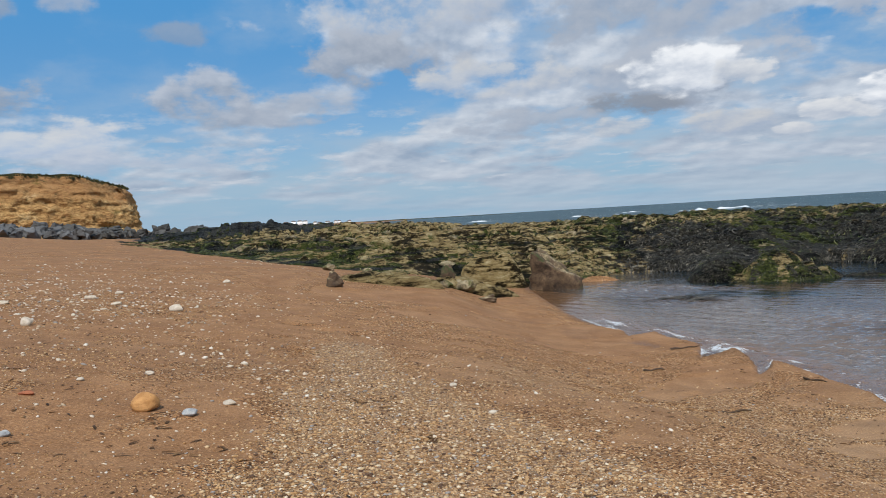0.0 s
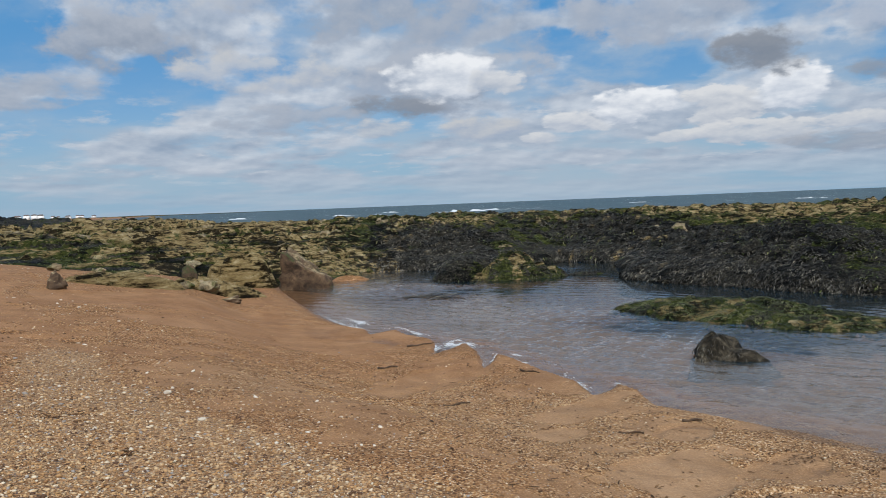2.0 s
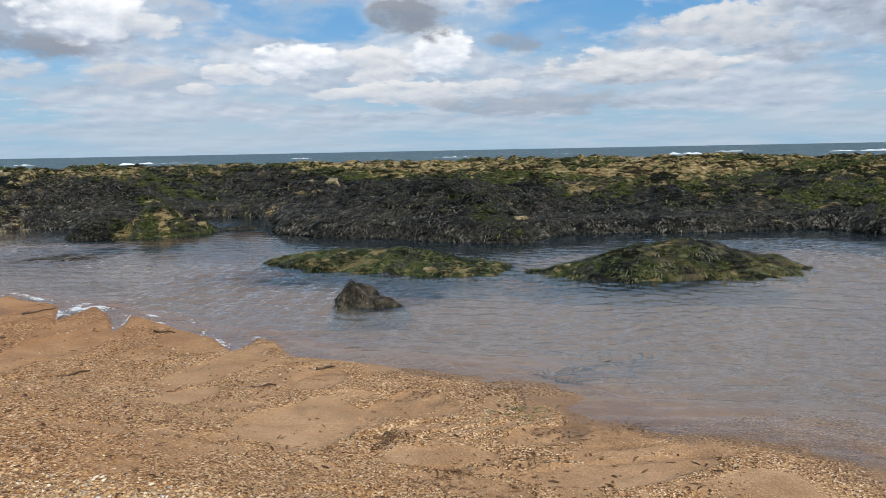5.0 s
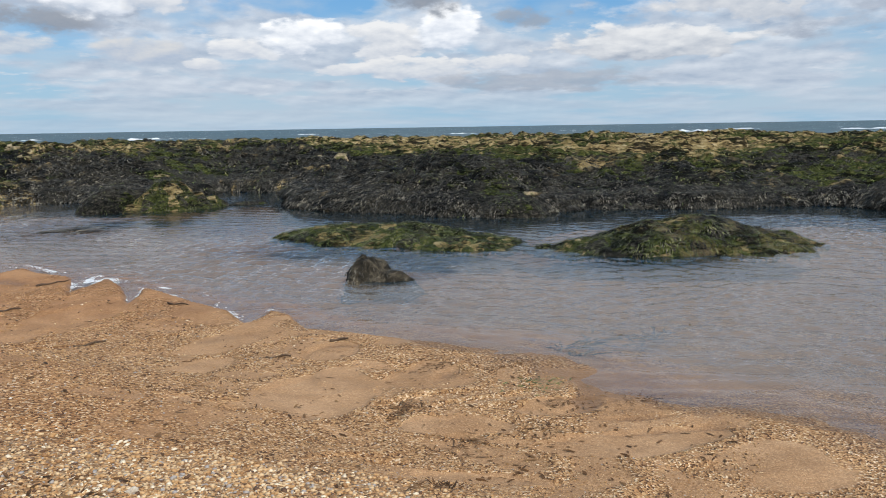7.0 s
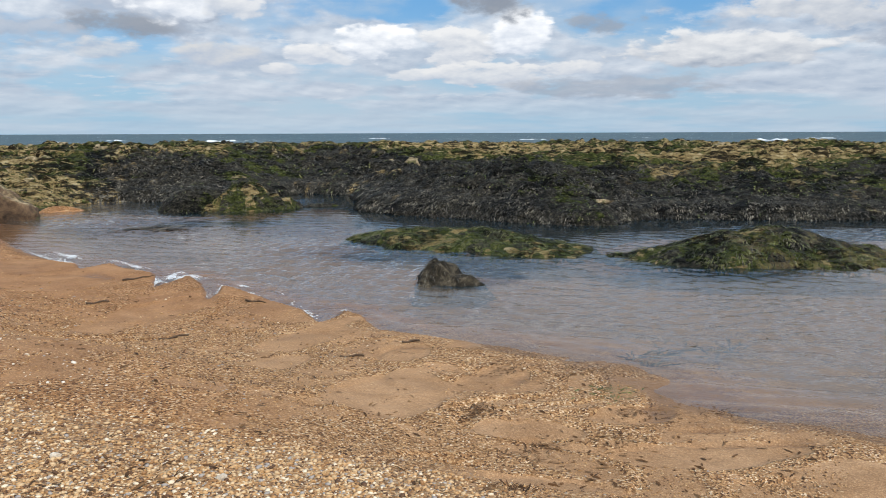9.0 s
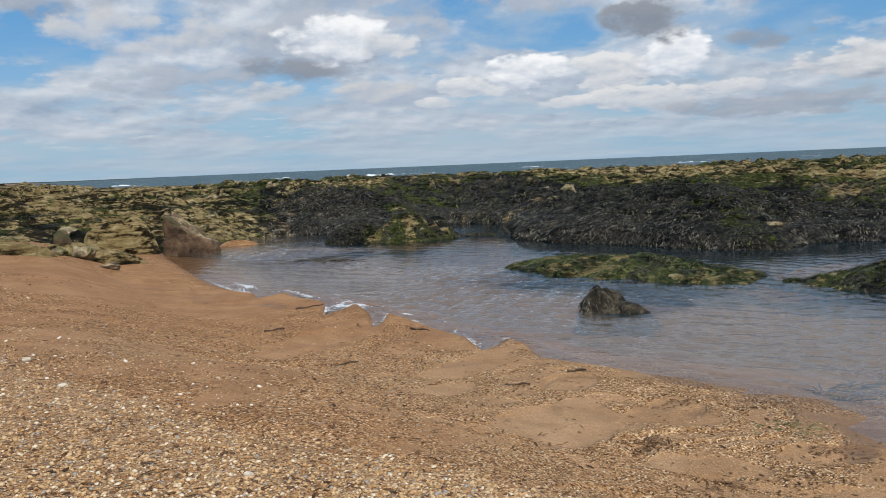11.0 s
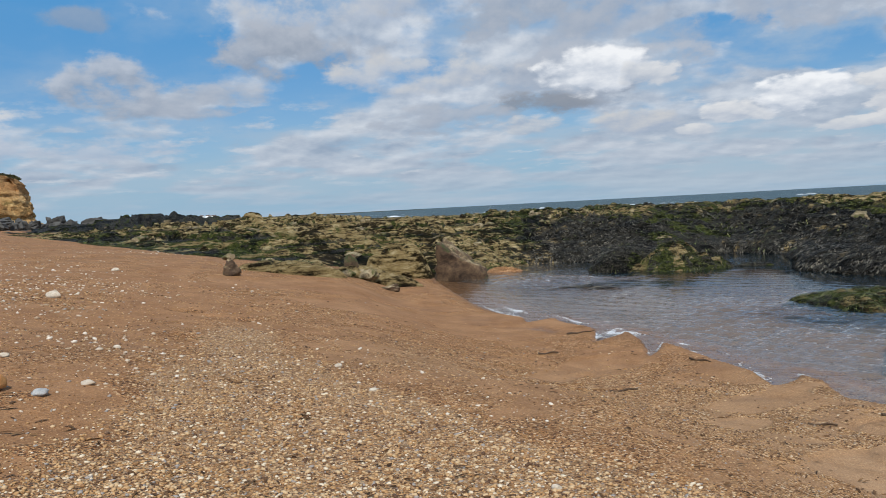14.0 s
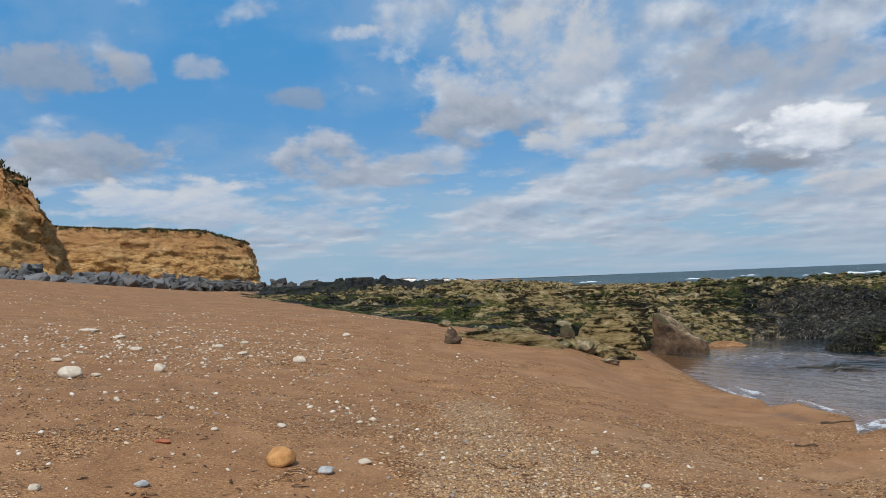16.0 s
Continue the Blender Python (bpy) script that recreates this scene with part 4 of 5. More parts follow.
# grey armour stones heaped along the foot of the cliffs
armour = [block_mesh("armour_stone", 200 + n, 2, 0.17, ARMOUR) for n in range(9)]
dark_armour = [block_mesh("armour_stone", 220 + n, 2, 0.12, DARK_ARMOUR) for n in range(6)]
rng = random.Random(4)
LINE = [(-31.5, 31), (-26.5, 38), (-25, 45), (-25.5, 52), (-27, 60), (-27.5, 68), (-25, 73), (-19, 72)]
for a, b in zip(LINE, LINE[1:]):
    run = math.hypot(b[0] - a[0], b[1] - a[1])
    for n in range(int(run * 6.0)):
        t, off = rng.random(), rng.uniform(-1.3, 1.6)
        x, y = a[0] + (b[0] - a[0]) * t, a[1] + (b[1] - a[1]) * t
        nx, ny = -(b[1] - a[1]) / run, (b[0] - a[0]) / run
        x, y = x + nx * off, y + ny * off
        s = rng.uniform(0.4, 0.85) * (1.15 if y < 45 else 1.0)
        wet = y + rng.uniform(-6, 6) > 57
        z = max(height_at(sand_z, x, y), 1.0) + 0.10 * s + max(0, off) * 0.35 + rng.uniform(0.05, 0.5)
        set_rock("armour_stone", rng.choice(dark_armour if wet else armour), x, y, z, (s, s * rng.uniform(0.7, 1.0), s * rng.uniform(0.6, 0.85)), rng.uniform(0, 360),
                 "dark wet armour stone in the heap at the point" if wet else "angular grey armour stone in the heap below the cliff", "boulder", "armour stones", (rng.uniform(-25, 25), rng.uniform(-25, 25)))

# the stranded boulder and the low ledge of stones where sand meets reef
PALE_ROCK = stuff("pale_reef_rock", lambda n, at: (
    n.mix(n.span(n.noise(3.0, 6, 0.7, at, 0.5), 0.48, 0.62), n.ramp(n.noise(3.5, 8, 0.76, at, 0.4), [(0.36, (0.03, 0.023, 0.014)), (0.48, (0.22, 0.165, 0.09)), (0.64, (0.42, 0.34, 0.21)), (0.78, (0.56, 0.48, 0.34))]), (0.075, 0.078, 0.02)),
    n.noise(9.0, 8, 0.72, at, 0.3), 0.07, None), 0.85)
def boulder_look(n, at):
    """Dark reddish rock, its sunlit upward faces painted paler, and green algae grown there."""
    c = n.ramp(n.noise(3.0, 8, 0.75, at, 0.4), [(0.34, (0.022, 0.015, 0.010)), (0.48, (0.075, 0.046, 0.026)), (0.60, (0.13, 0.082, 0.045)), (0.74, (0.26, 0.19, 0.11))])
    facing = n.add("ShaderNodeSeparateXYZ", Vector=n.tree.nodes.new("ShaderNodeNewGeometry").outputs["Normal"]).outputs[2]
    # painted light: a paler tone the more a face points up, broken by noise
    sunlit = n.span(n.math("MULTIPLY_ADD", n.math("SUBTRACT", n.noise(5.0, 6, 0.7, at), 0.5), 1.6, facing), 0.62, 0.95)
    c = n.mix(sunlit, c, n.ramp(n.noise(7.0, 6, 0.75, at), [(0.36, (0.08, 0.06, 0.03)), (0.52, (0.27, 0.20, 0.11)), (0.68, (0.46, 0.38, 0.24))]))
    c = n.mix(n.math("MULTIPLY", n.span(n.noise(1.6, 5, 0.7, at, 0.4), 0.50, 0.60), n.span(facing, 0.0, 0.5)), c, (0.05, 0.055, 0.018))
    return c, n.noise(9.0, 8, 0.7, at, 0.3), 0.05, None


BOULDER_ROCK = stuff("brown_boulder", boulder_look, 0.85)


def hewn_mesh(name, corners, seed, rough, mat, lumps=1.8, bevel=0.10):
    """A weathered block between eight corners (foot, then top; each anticlockwise)."""
    rng = random.Random(seed)
    bm = bmesh.new()
    v = [bm.verts.new(c) for c in corners]
    for f in ((3, 2, 1, 0), (4, 5, 6, 7), (0, 1, 5, 4), (1, 2, 6, 5), (2, 3, 7, 6), (3, 0, 4, 7)):
        bm.faces.new([v[k] for k in f])
    bmesh.ops.bevel(bm, geom=bm.edges[:], offset=bevel, segments=2, affect="EDGES", profile=0.6)
    bmesh.ops.triangulate(bm, faces=bm.faces[:])
    for _ in range(3):
        bmesh.ops.subdivide_edges(bm, edges=[e for e in bm.edges if e.calc_length() > 0.09 * 1.8 / lumps], cuts=1, use_grid_fill=True)
    bmesh.ops.triangulate(bm, faces=bm.faces[:])
    off = Vector((rng.uniform(0, 50), rng.uniform(0, 50), rng.uniform(0, 50)))
    bm.normal_update()
    for q in bm.verts:
        q.co += q.normal * rough * (noise.fractal(q.co * lumps + off, 0.8, 2.0, 5) + 0.5 * abs(noise.noise(q.co * lumps * 2.8 + off)))
    me = bpy.data.meshes.new(name)
    bm.to_mesh(me)
    bm.free()
    for p in me.polygons:
        p.use_smooth = True
    me.materials.append(mat)
    return me


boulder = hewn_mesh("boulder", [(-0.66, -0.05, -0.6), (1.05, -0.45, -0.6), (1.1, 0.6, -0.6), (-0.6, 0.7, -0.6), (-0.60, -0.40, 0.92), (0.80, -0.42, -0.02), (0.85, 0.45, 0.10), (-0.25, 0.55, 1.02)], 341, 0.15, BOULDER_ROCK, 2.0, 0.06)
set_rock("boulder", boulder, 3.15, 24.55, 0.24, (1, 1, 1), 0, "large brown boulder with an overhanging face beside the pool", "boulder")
LEDGE = [  # x, y, sizes, turn, lift, material
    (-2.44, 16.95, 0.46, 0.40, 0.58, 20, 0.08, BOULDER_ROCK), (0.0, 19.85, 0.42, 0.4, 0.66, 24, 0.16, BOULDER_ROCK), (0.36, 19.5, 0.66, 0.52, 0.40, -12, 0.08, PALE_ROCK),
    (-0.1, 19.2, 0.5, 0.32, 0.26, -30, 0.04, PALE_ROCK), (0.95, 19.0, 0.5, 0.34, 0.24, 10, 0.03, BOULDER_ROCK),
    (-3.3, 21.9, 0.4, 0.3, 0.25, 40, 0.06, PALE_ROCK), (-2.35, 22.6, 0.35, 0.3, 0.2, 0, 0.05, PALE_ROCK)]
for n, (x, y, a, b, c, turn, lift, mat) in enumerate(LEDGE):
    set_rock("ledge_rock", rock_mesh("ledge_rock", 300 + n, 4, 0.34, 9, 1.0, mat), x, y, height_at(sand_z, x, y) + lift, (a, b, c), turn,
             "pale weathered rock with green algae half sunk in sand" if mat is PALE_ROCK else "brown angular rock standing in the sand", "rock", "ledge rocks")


def fronds_on(name, f, x, y, rng, long, wide, mat, parent=None, label="", keep_z=None):
    """Seaweed strips that hang down the slope of the surface f."""
    e = 0.12
    z = f(x, y)
    gx, gy = (f(x + e, y) - z) / e, (f(x, y + e) - z) / e
    n = len(x)
    wild = rng.normal(0, 0.30, (2, n))
    vx, vy = -gx + wild[0], -gy + wild[1]
    vz = np.clip(vx * gx + vy * gy, -1.6, 0.1) - 0.04 + rng.normal(0.0, 0.06, n) * np.hypot(vx, vy)
    k = np.sqrt(vx ** 2 + vy ** 2 + vz ** 2) + 1e-6
    verts, quads = blades(x, y, z + rng.uniform(-0.01, 0.035, n), vx / k, vy / k, vz / k, long, wide, rng, 0.10)
    return solid(name, mesh_of(name, verts, quads), mat, parent, label)


def mound(name, cx, cy, a, b, high, turn, seed, label, weed, bare, count, green, long=(0.04, 0.11), base=None, peak=1.7, knobs=()):
    """A low weed-grown rock that stands out of the pool: rock and fronds."""
    c, s = math.cos(radians(turn)), math.sin(radians(turn))

    def f(x, y):
        u, v = (x - cx) * c + (y - cy) * s, -(x - cx) * s + (y - cy) * c
        r = 0.001 + np.abs(np.sqrt((u / a) ** 2 + (v / b) ** 2) + 0.34 * fbm(x * 0.9, y * 0.9, 4, seed))
        z = high * np.clip(1 - r ** peak, -20, 1) - 1.2 * np.maximum(r - 1, 0) + ease(r, 1.25, 0.7) * (0.16 * high + 0.04) * (fbm(x * 1.6, y * 1.6, 4, seed + 3, 0.6))
        dome, _ = clumps(x, y, 0.3, seed)
        z = z + ease(r, 1.15, 0.8) * (0.05 + 0.1 * high) * dome
        return z - 0.02 + bumps(x, y, knobs, 1) + (0 if base is None else base(x, y))

    big = max(a, b) * 1.45
    x, y = np.meshgrid(np.linspace(cx - big, cx + big, 120), np.linspace(cy - big, cy + big, 120), indexing="xy")
    z = f(x, y)
    top = new(name)
    tagged(top, label, "rock")
    _, tag = clumps(x, y, 0.3, seed)
    fields = [weed + 0.35 * fbm(x * 0.9, y * 0.9, 3, seed + 6), bare * ease(fbm(x * 1.2, y * 1.2, 3, seed + 8), 0.0, 0.4)]
    verts, faces, (wd, br, tg) = trimmed(np.stack([x, y, z], -1).reshape(-1, 3), grid_faces(*x.shape, z > (-0.14 if base is None else base(x, y) - 0.25)), fields[0].ravel(), fields[1].ravel(), tag.ravel())
    solid("rock_body", mesh_of("rock_body", verts, faces, True, weed=wd, bare=br, clump=tg), REEF, top)
    rng = np.random.default_rng(seed)
    qx, qy = rng.uniform(cx - big, cx + big, count * 4), rng.uniform(cy - big, cy + big, count * 4)
    ok = (f(qx, qy) > (-0.04 if base is None else base(qx, qy))) & (rng.random(len(qx)) > 0.9 * bare * ease(fbm(qx * 1.2, qy * 1.2, 3, seed + 8), 0.0, 0.3))
    qx, qy = qx[ok][:count], qy[ok][:count]
    part_of = rng.random(len(qx)) < green
    for mat, pick, tag in ((GREEN_WRACK, part_of, "green seaweed"), (WRACK, ~part_of, "dark brown wrack")):
        m = int(pick.sum())
        if m:
            fronds_on("fronds", f, qx[pick], qy[pick], rng, rng.uniform(*long, m), rng.uniform(0.005, 0.012, m), mat, top, tag)
    top.location = (cx, cy, 0 if base is None else height_at(base, cx, cy))
    for piece in top.children:
        piece.location = -top.location
    return top


mound("rock_ledge", -1.25, 18.75, 1.15, 0.42, 0.24, -2, 471, "low ledge of pale rock with green algae in the sand", -0.30, 1.0, 420, 0.95, (0.03, 0.07), sand_z, 4.0)
mound("rock_ledge", 0.85, 20.15, 1.35, 0.40, 0.26, 38, 476, "low ledge of pale rock with green algae in the sand", -0.30, 1.0, 420, 0.95, (0.03, 0.07), sand_z, 4.0)
mound("weedy_rock", 1.55, 25.5, 1.15, 0.6, 1.05, 8, 481, "pale pitted ochre rock beside the boulder", -0.2, 1.0, 300, 0.8, (0.04, 0.1), None, 3.0)
mound("weedy_rock", 10.7, 13.4, 2.55, 1.35, 0.24, -62, 401, "flat rock covered with bright green weed in the pool", 0.36, 0.1, 14000, 0.8, (0.04, 0.11), None, 1.7, [(9.7, 14.3, 0.8, 0.8, 0.13), (10.9, 13.0, 0.5, 0.5, 0.06)])
mound("weedy_rock", 13.9, 8.62, 2.8, 1.3, 0.46, -36, 411, "humped rock draped with olive and yellow-green weed in the pool", 0.42, 0.35, 15000, 0.5, (0.05, 0.13), None, 1.15, [(14.7, 8.4, 0.8, 0.6, 0.14), (13.5, 8.9, 0.5, 0.5, 0.14), (12.8, 8.3, 0.45, 0.4, 0.14)])
mound("weedy_rock", 9.9, 23.6, 1.5, 0.9, 0.92, -5, 421, "dark weedy rock knoll with a pale ochre top across the pool", 0.40, 0.75, 4200, 0.22, (0.03, 0.08), None, 1.3)
mound("weedy_rock", 8.45, 24.3, 1.15, 0.8, 0.62, 10, 431, "small dark weedy rock at the far side of the pool", 0.7, 0.1, 1500, 0.2)
mound("weedy_rock", 12.1, 23.2, 0.75, 0.22, 0.10, -10, 451, "low dark weedy rock across the outflow of the pool", 0.75, 0.0, 700, 0.2)
mound("weedy_rock", 25.0, 9.3, 1.8, 1.2, 0.35, 0, 461, "low green weedy rock at the edge of the pool", 0.5, 0.3, 1600, 0.6)

pool_rock = new("pool_rock")
tagged(pool_rock, "dark jagged rock hung with weed standing in the pool", "rock")
DARK_ROCK = stuff("dark_rock", lambda n, at: (n.ramp(n.noise(6.0, 8, 0.72, at, 0.4), [(0.36, (0.008, 0.007, 0.005)), (0.5, (0.036, 0.029, 0.018)), (0.60, (0.11, 0.09, 0.06)), (0.72, (0.30, 0.26, 0.19))]), n.noise(14.0, 8, 0.78, at, 0.3), 0.09, None), 0.75, 0.2)


pool_rock.matrix_world = pose(7.74, 9.98, 0, 0, 0, -28) @ Matrix.Diagonal((1.1, 1.1, 1.12, 1))
body = hewn_mesh("rock_body", [(-0.36, -0.4, -0.2), (0.80, -0.38, -0.2), (0.72, 0.4, -0.2), (-0.36, 0.4, -0.2), (-0.12, -0.05, 0.40), (0.03, -0.06, 0.33), (0.05, 0.05, 0.34), (-0.09, 0.06, 0.40)], 903, 0.13, DARK_ROCK, 3.2, 0.035)
solid("rock_body", body, DARK_ROCK, pool_rock)
rng = random.Random(909)
spots = [v for v in body.vertices if 0.0 < v.co.z < 0.22 and v.normal.z > -0.2]
foot, down = [], []
for v in rng.sample(spots, min(420, len(spots))):
    way = Vector((rng.gauss(0, 0.35), rng.gauss(0, 0.35), -1.0))
    way = (way - v.normal * way.dot(v.normal)).normalized()
    foot.append(v.co + v.normal * 0.008)
    down.append(way)
foot, down, rng = np.array(foot), np.array(down), np.random.default_rng(911)
verts, quads = blades(foot[:, 0], foot[:, 1], foot[:, 2], down[:, 0], down[:, 1], down[:, 2], rng.uniform(0.04, 0.10, len(foot)), rng.uniform(0.008, 0.018, len(foot)), rng, 0.0)
solid("fronds", mesh_of("fronds", verts, quads), WRACK, pool_rock, "dark brown wrack")

# fronds over the reef, thickest on the dark mound by the pool
rng = np.random.default_rng(7)
for mat, count, seed, name, tag in ((WRACK, 520000, 1, "reef_wrack", "dark brown bladder wrack hanging over the reef"), (GREEN_WRACK, 90000, 2, "reef_green_weed", "olive and green seaweed over the reef")):
    a, r = np.radians(rng.uniform(-30, 74, count)), 13 * (50 / 13) ** rng.random(count)
    x, y = 0.4 + r * np.sin(a), r * np.cos(a)
    s = reef_s(x, y)
    m = 0.24 + 0.44 * ease(x, 3.5, 9) * (1 - 0.55 * ease(x, 17, 24)) + 0.42 * fbm(x * 0.22, y * 0.22, 4, 81) - 0.34 * ease(s, 2, 9) + 0.25 * ease(s, 1.5, 0.0) * ease(x, 4, 7) + 0.5 * fbm(x * 1.7, y * 1.7, 4, 87)
    ok = (s > -0.25) & ((m > 0.63) if seed == 1 else (m > 0.24) & (m < 0.66))
    x, y, r = x[ok], y[ok], r[ok]
    k = np.clip(r / 20, 0.8, 1.8)
    ob = fronds_on(name, reef_z, x, y, rng, rng.uniform(0.035, 0.075, len(x)) * k * (1 + 0.35 * ease(s[ok], 1.2, 0.1)), rng.uniform(0.016, 0.030, len(x)) * k, mat)
    tagged(ob, tag, "seaweed", kind="stuff")

# pale rocks standing out of the weed along the reef
rng = random.Random(12)
reef_rocks = [block_mesh("reef_rock", 500 + n, 3, 0.2, PALE_ROCK, True) for n in range(8)]
fixed = [(16.2, 14.6, 0.55), (17.2, 13.9, 0.42), (18.2, 27.0, 0.8), (14.2, 26.9, 0.6), (11.6, 29.0, 0.5)]
for n in range(70):
    if n < len(fixed):
        x, y, s = fixed[n]
    else:
        a, r = radians(rng.uniform(-24, 62) if n % 3 else rng.uniform(-24, 14)), rng.uniform(23, 52)
        x, y, s = 0.4 + r * math.sin(a), r * math.cos(a), rng.uniform(0.25, 0.6)
        if height_at(reef_s, x, y) < 0.5:
            continue
    set_rock("reef_rock", reef_rocks[n % 8], x, y, height_at(reef_z, x, y) + 0.05 * s, (s, s * rng.uniform(0.6, 0.9), s * rng.uniform(0.28, 0.5)), rng.uniform(0, 360),
             "pale ochre rock showing through the weed on the reef", "rock", "reef rocks", (rng.uniform(-12, 12), rng.uniform(-12, 12)))

# ---- stones, shingle and drift on the sand ----
ICO = bmesh.new()
bmesh.ops.create_icosphere(ICO, subdivisions=1, radius=1.0)
ICO_V, ICO_F = np.array([v.co[:] for v in ICO.verts]), np.array([[v.index for v in f.verts] for f in ICO.faces])
ICO.free()
OCT_V = np.array([(1, 0, 0), (0, 1, 0), (-1, 0, 0), (0, -1, 0), (0, 0, 1), (0, 0, -1)], float)
OCT_F = np.array([(a, (a + 1) % 4, 4) for a in range(4)] + [((a + 1) % 4, a, 5) for a in range(4)])


def pebbles(name, x, y, size, rng, mat, label, category, small=False):
    n = len(x)
    form, sides = (OCT_V, OCT_F) if small else (ICO_V, ICO_F)
    m = len(form)
    scale = np.stack([size * rng.uniform(0.8, 1.35, n), size * rng.uniform(0.65, 1.05, n), size * rng.uniform(0.35, 0.62, n)], -1)
    lump = form[None] * scale[:, None, :] * (1 + rng.normal(0, 0.16 if small else 0.07, (n, m, 1)))
    t = rng.uniform(0, 2 * math.pi, n)
    tip = rng.normal(0, 0.25, n)
    c, s, ct, st = np.cos(t)[:, None], np.sin(t)[:, None], np.cos(tip)[:, None], np.sin(tip)[:, None]
    lx, lz = lump[..., 0] * ct - lump[..., 2] * st, lump[..., 0] * st + lump[..., 2] * ct
    px, py = lx * c - lump[..., 1] * s, lx * s + lump[..., 1] * c
    verts = np.stack([px + x[:, None], py + y[:, None], lz + (sand_z(x, y) + scale[:, 2] * 0.35)[:, None]], -1).reshape(-1, 3)
    faces = (np.arange(n)[:, None, None] * m + sides[None]).reshape(-1, 3)
    return tagged(solid(name, mesh_of(name, verts, faces), mat), label, category, kind="stuff")


rng = np.random.default_rng(11)
n = 165000
a, r = np.radians(rng.uniform(-42, 66, n)), 2.6 * (10.5 / 2.6) ** (rng.random(n) ** 1.15)
x, y = 0.4 + r * np.sin(a), r * np.cos(a)
ok = rng.random(n) < np.clip(stony(x, y), 0.0, 1) * 0.85
x, y = x[ok], y[ok]
pebbles("shingle", x, y, 0.0042 + 0.011 * rng.random(len(x)) ** 3.5 + 0.0034 * rng.random(len(x)), rng, PEBBLE, "small cream, tan and grey beach pebbles in a loose band", "pebbles")
n = 150000
a, r = np.radians(rng.uniform(-40, 66, n)), 2.8 * (15 / 2.8) ** rng.random(n)
x, y = 0.4 + r * np.sin(a), r * np.cos(a)
d = shore(y) - x
ok = (d > 0.25) & (rng.random(n) < (0.12 + 0.55 * ease(fbm(x * 0.9, y * 0.9, 4, 46), -0.25, 0.25)) * (1 - 0.93 * patched(x, y)) * (1 - 0.7 * np.clip(stony(x, y), 0, 1)))
x, y = x[ok], y[ok]
pebbles("grit", x, y, (0.0038 + 0.007 * rng.random(len(x)) ** 2.5) * np.clip(np.hypot(x, y) / 5, 1, 2.2), rng, GRIT, "coarse grit of tan and cream grains on the sand", "grit", True)
n = 26000
a, r = np.radians(rng.uniform(-42, 20, n)), 4 * (26 / 4) ** rng.random(n)
x, y = 0.4 + r * np.sin(a), r * np.cos(a)
d = shore(y) - x
ok = (d > 4.5) & (rng.random(n) < (0.07 + 0.5 * ease(fbm(x * 0.35, y * 0.35, 3, 45), -0.1, 0.3) * ease(d, 6, 9) + 0.9 * ease(np.hypot((x + 6.5) / 3.6, (y - 12.5) / 4.5) + 0.4 * fbm(x, y, 3, 48), 1.1, 0.5)) * (1 - 0.85 * np.clip(stony(x, y), 0, 1)))
x, y = x[ok], y[ok]
pebbles("scattered_pebbles", x, y, 0.007 + 0.028 * rng.random(len(x)) ** 3.0 * ease(np.hypot(x, y), 3, 8), rng, WHITE_PEBBLE, "scattered pale pebbles on the upper beach", "pebbles")

STONES = [  # x, y, length, width, height, turn, material
    (-5.16, 7.78, 0.25, 0.19, 0.18, 20, PALE_STONE), (-5.09, 8.13, 0.12, 0.09, 0.06, 0, PALE_STONE), (-4.84, 9.03, 0.16, 0.12, 0.16, 50, PALE_STONE), (-3.9, 11.35, 0.26, 0.17, 0.14, -15, PALE_STONE),
    (-5.47, 12.05, 0.20, 0.13, 0.09, 20, PALE_STONE), (-8.15, 12.86, 0.44, 0.18, 0.08, 0, PALE_STONE), (-6.13, 8.97, 0.16, 0.10, 0.07, 10, PALE_STONE), (-1.89, 4.99, 0.19, 0.16, 0.17, 35, OCHRE_STONE),
    (-1.6, 4.97, 0.12, 0.09, 0.06, -20, GREY_STONE), (-1.44, 5.34, 0.11, 0.08, 0.05, 5, PALE_STONE), (-2.4, 4.24, 0.09, 0.07, 0.05, 0, GREY_STONE), (-2.84, 3.97, 0.09, 0.06, 0.05, 0, PALE_STONE),
    (-2.29, 6.1, 0.08, 0.07, 0.05, 0, PALE_STONE), (-2.63, 5.66, 0.06, 0.05, 0.04, 0, PALE_STONE), (-4.46, 15.9, 0.17, 0.12, 0.1, 0, PALE_STONE), (-5.43, 13.0, 0.18, 0.11, 0.07, 0, PALE_STONE),
    (-4.83, 11.5, 0.2, 0.12, 0.07, 0, PALE_STONE), (-2.75, 5.15, 0.13, 0.07, 0.04, 0, RED_STONE), (0.1, 7.1, 0.09, 0.07, 0.05, 0, PALE_STONE), (0.4, 5.9, 0.07, 0.05, 0.04, 0, PALE_STONE),
    (-1.89, 7.41, 0.08, 0.06, 0.05, 30, PALE_STONE), (-7.2, 12.2, 0.2, 0.14, 0.08, 0, PALE_STONE), (-6.2, 10.9, 0.22, 0.14, 0.07, 0, PALE_STONE), (1.3, 3.9, 0.06, 0.05, 0.04, 0, PALE_STONE), (1.9, 3.3, 0.07, 0.05, 0.04, 40, PALE_STONE)]
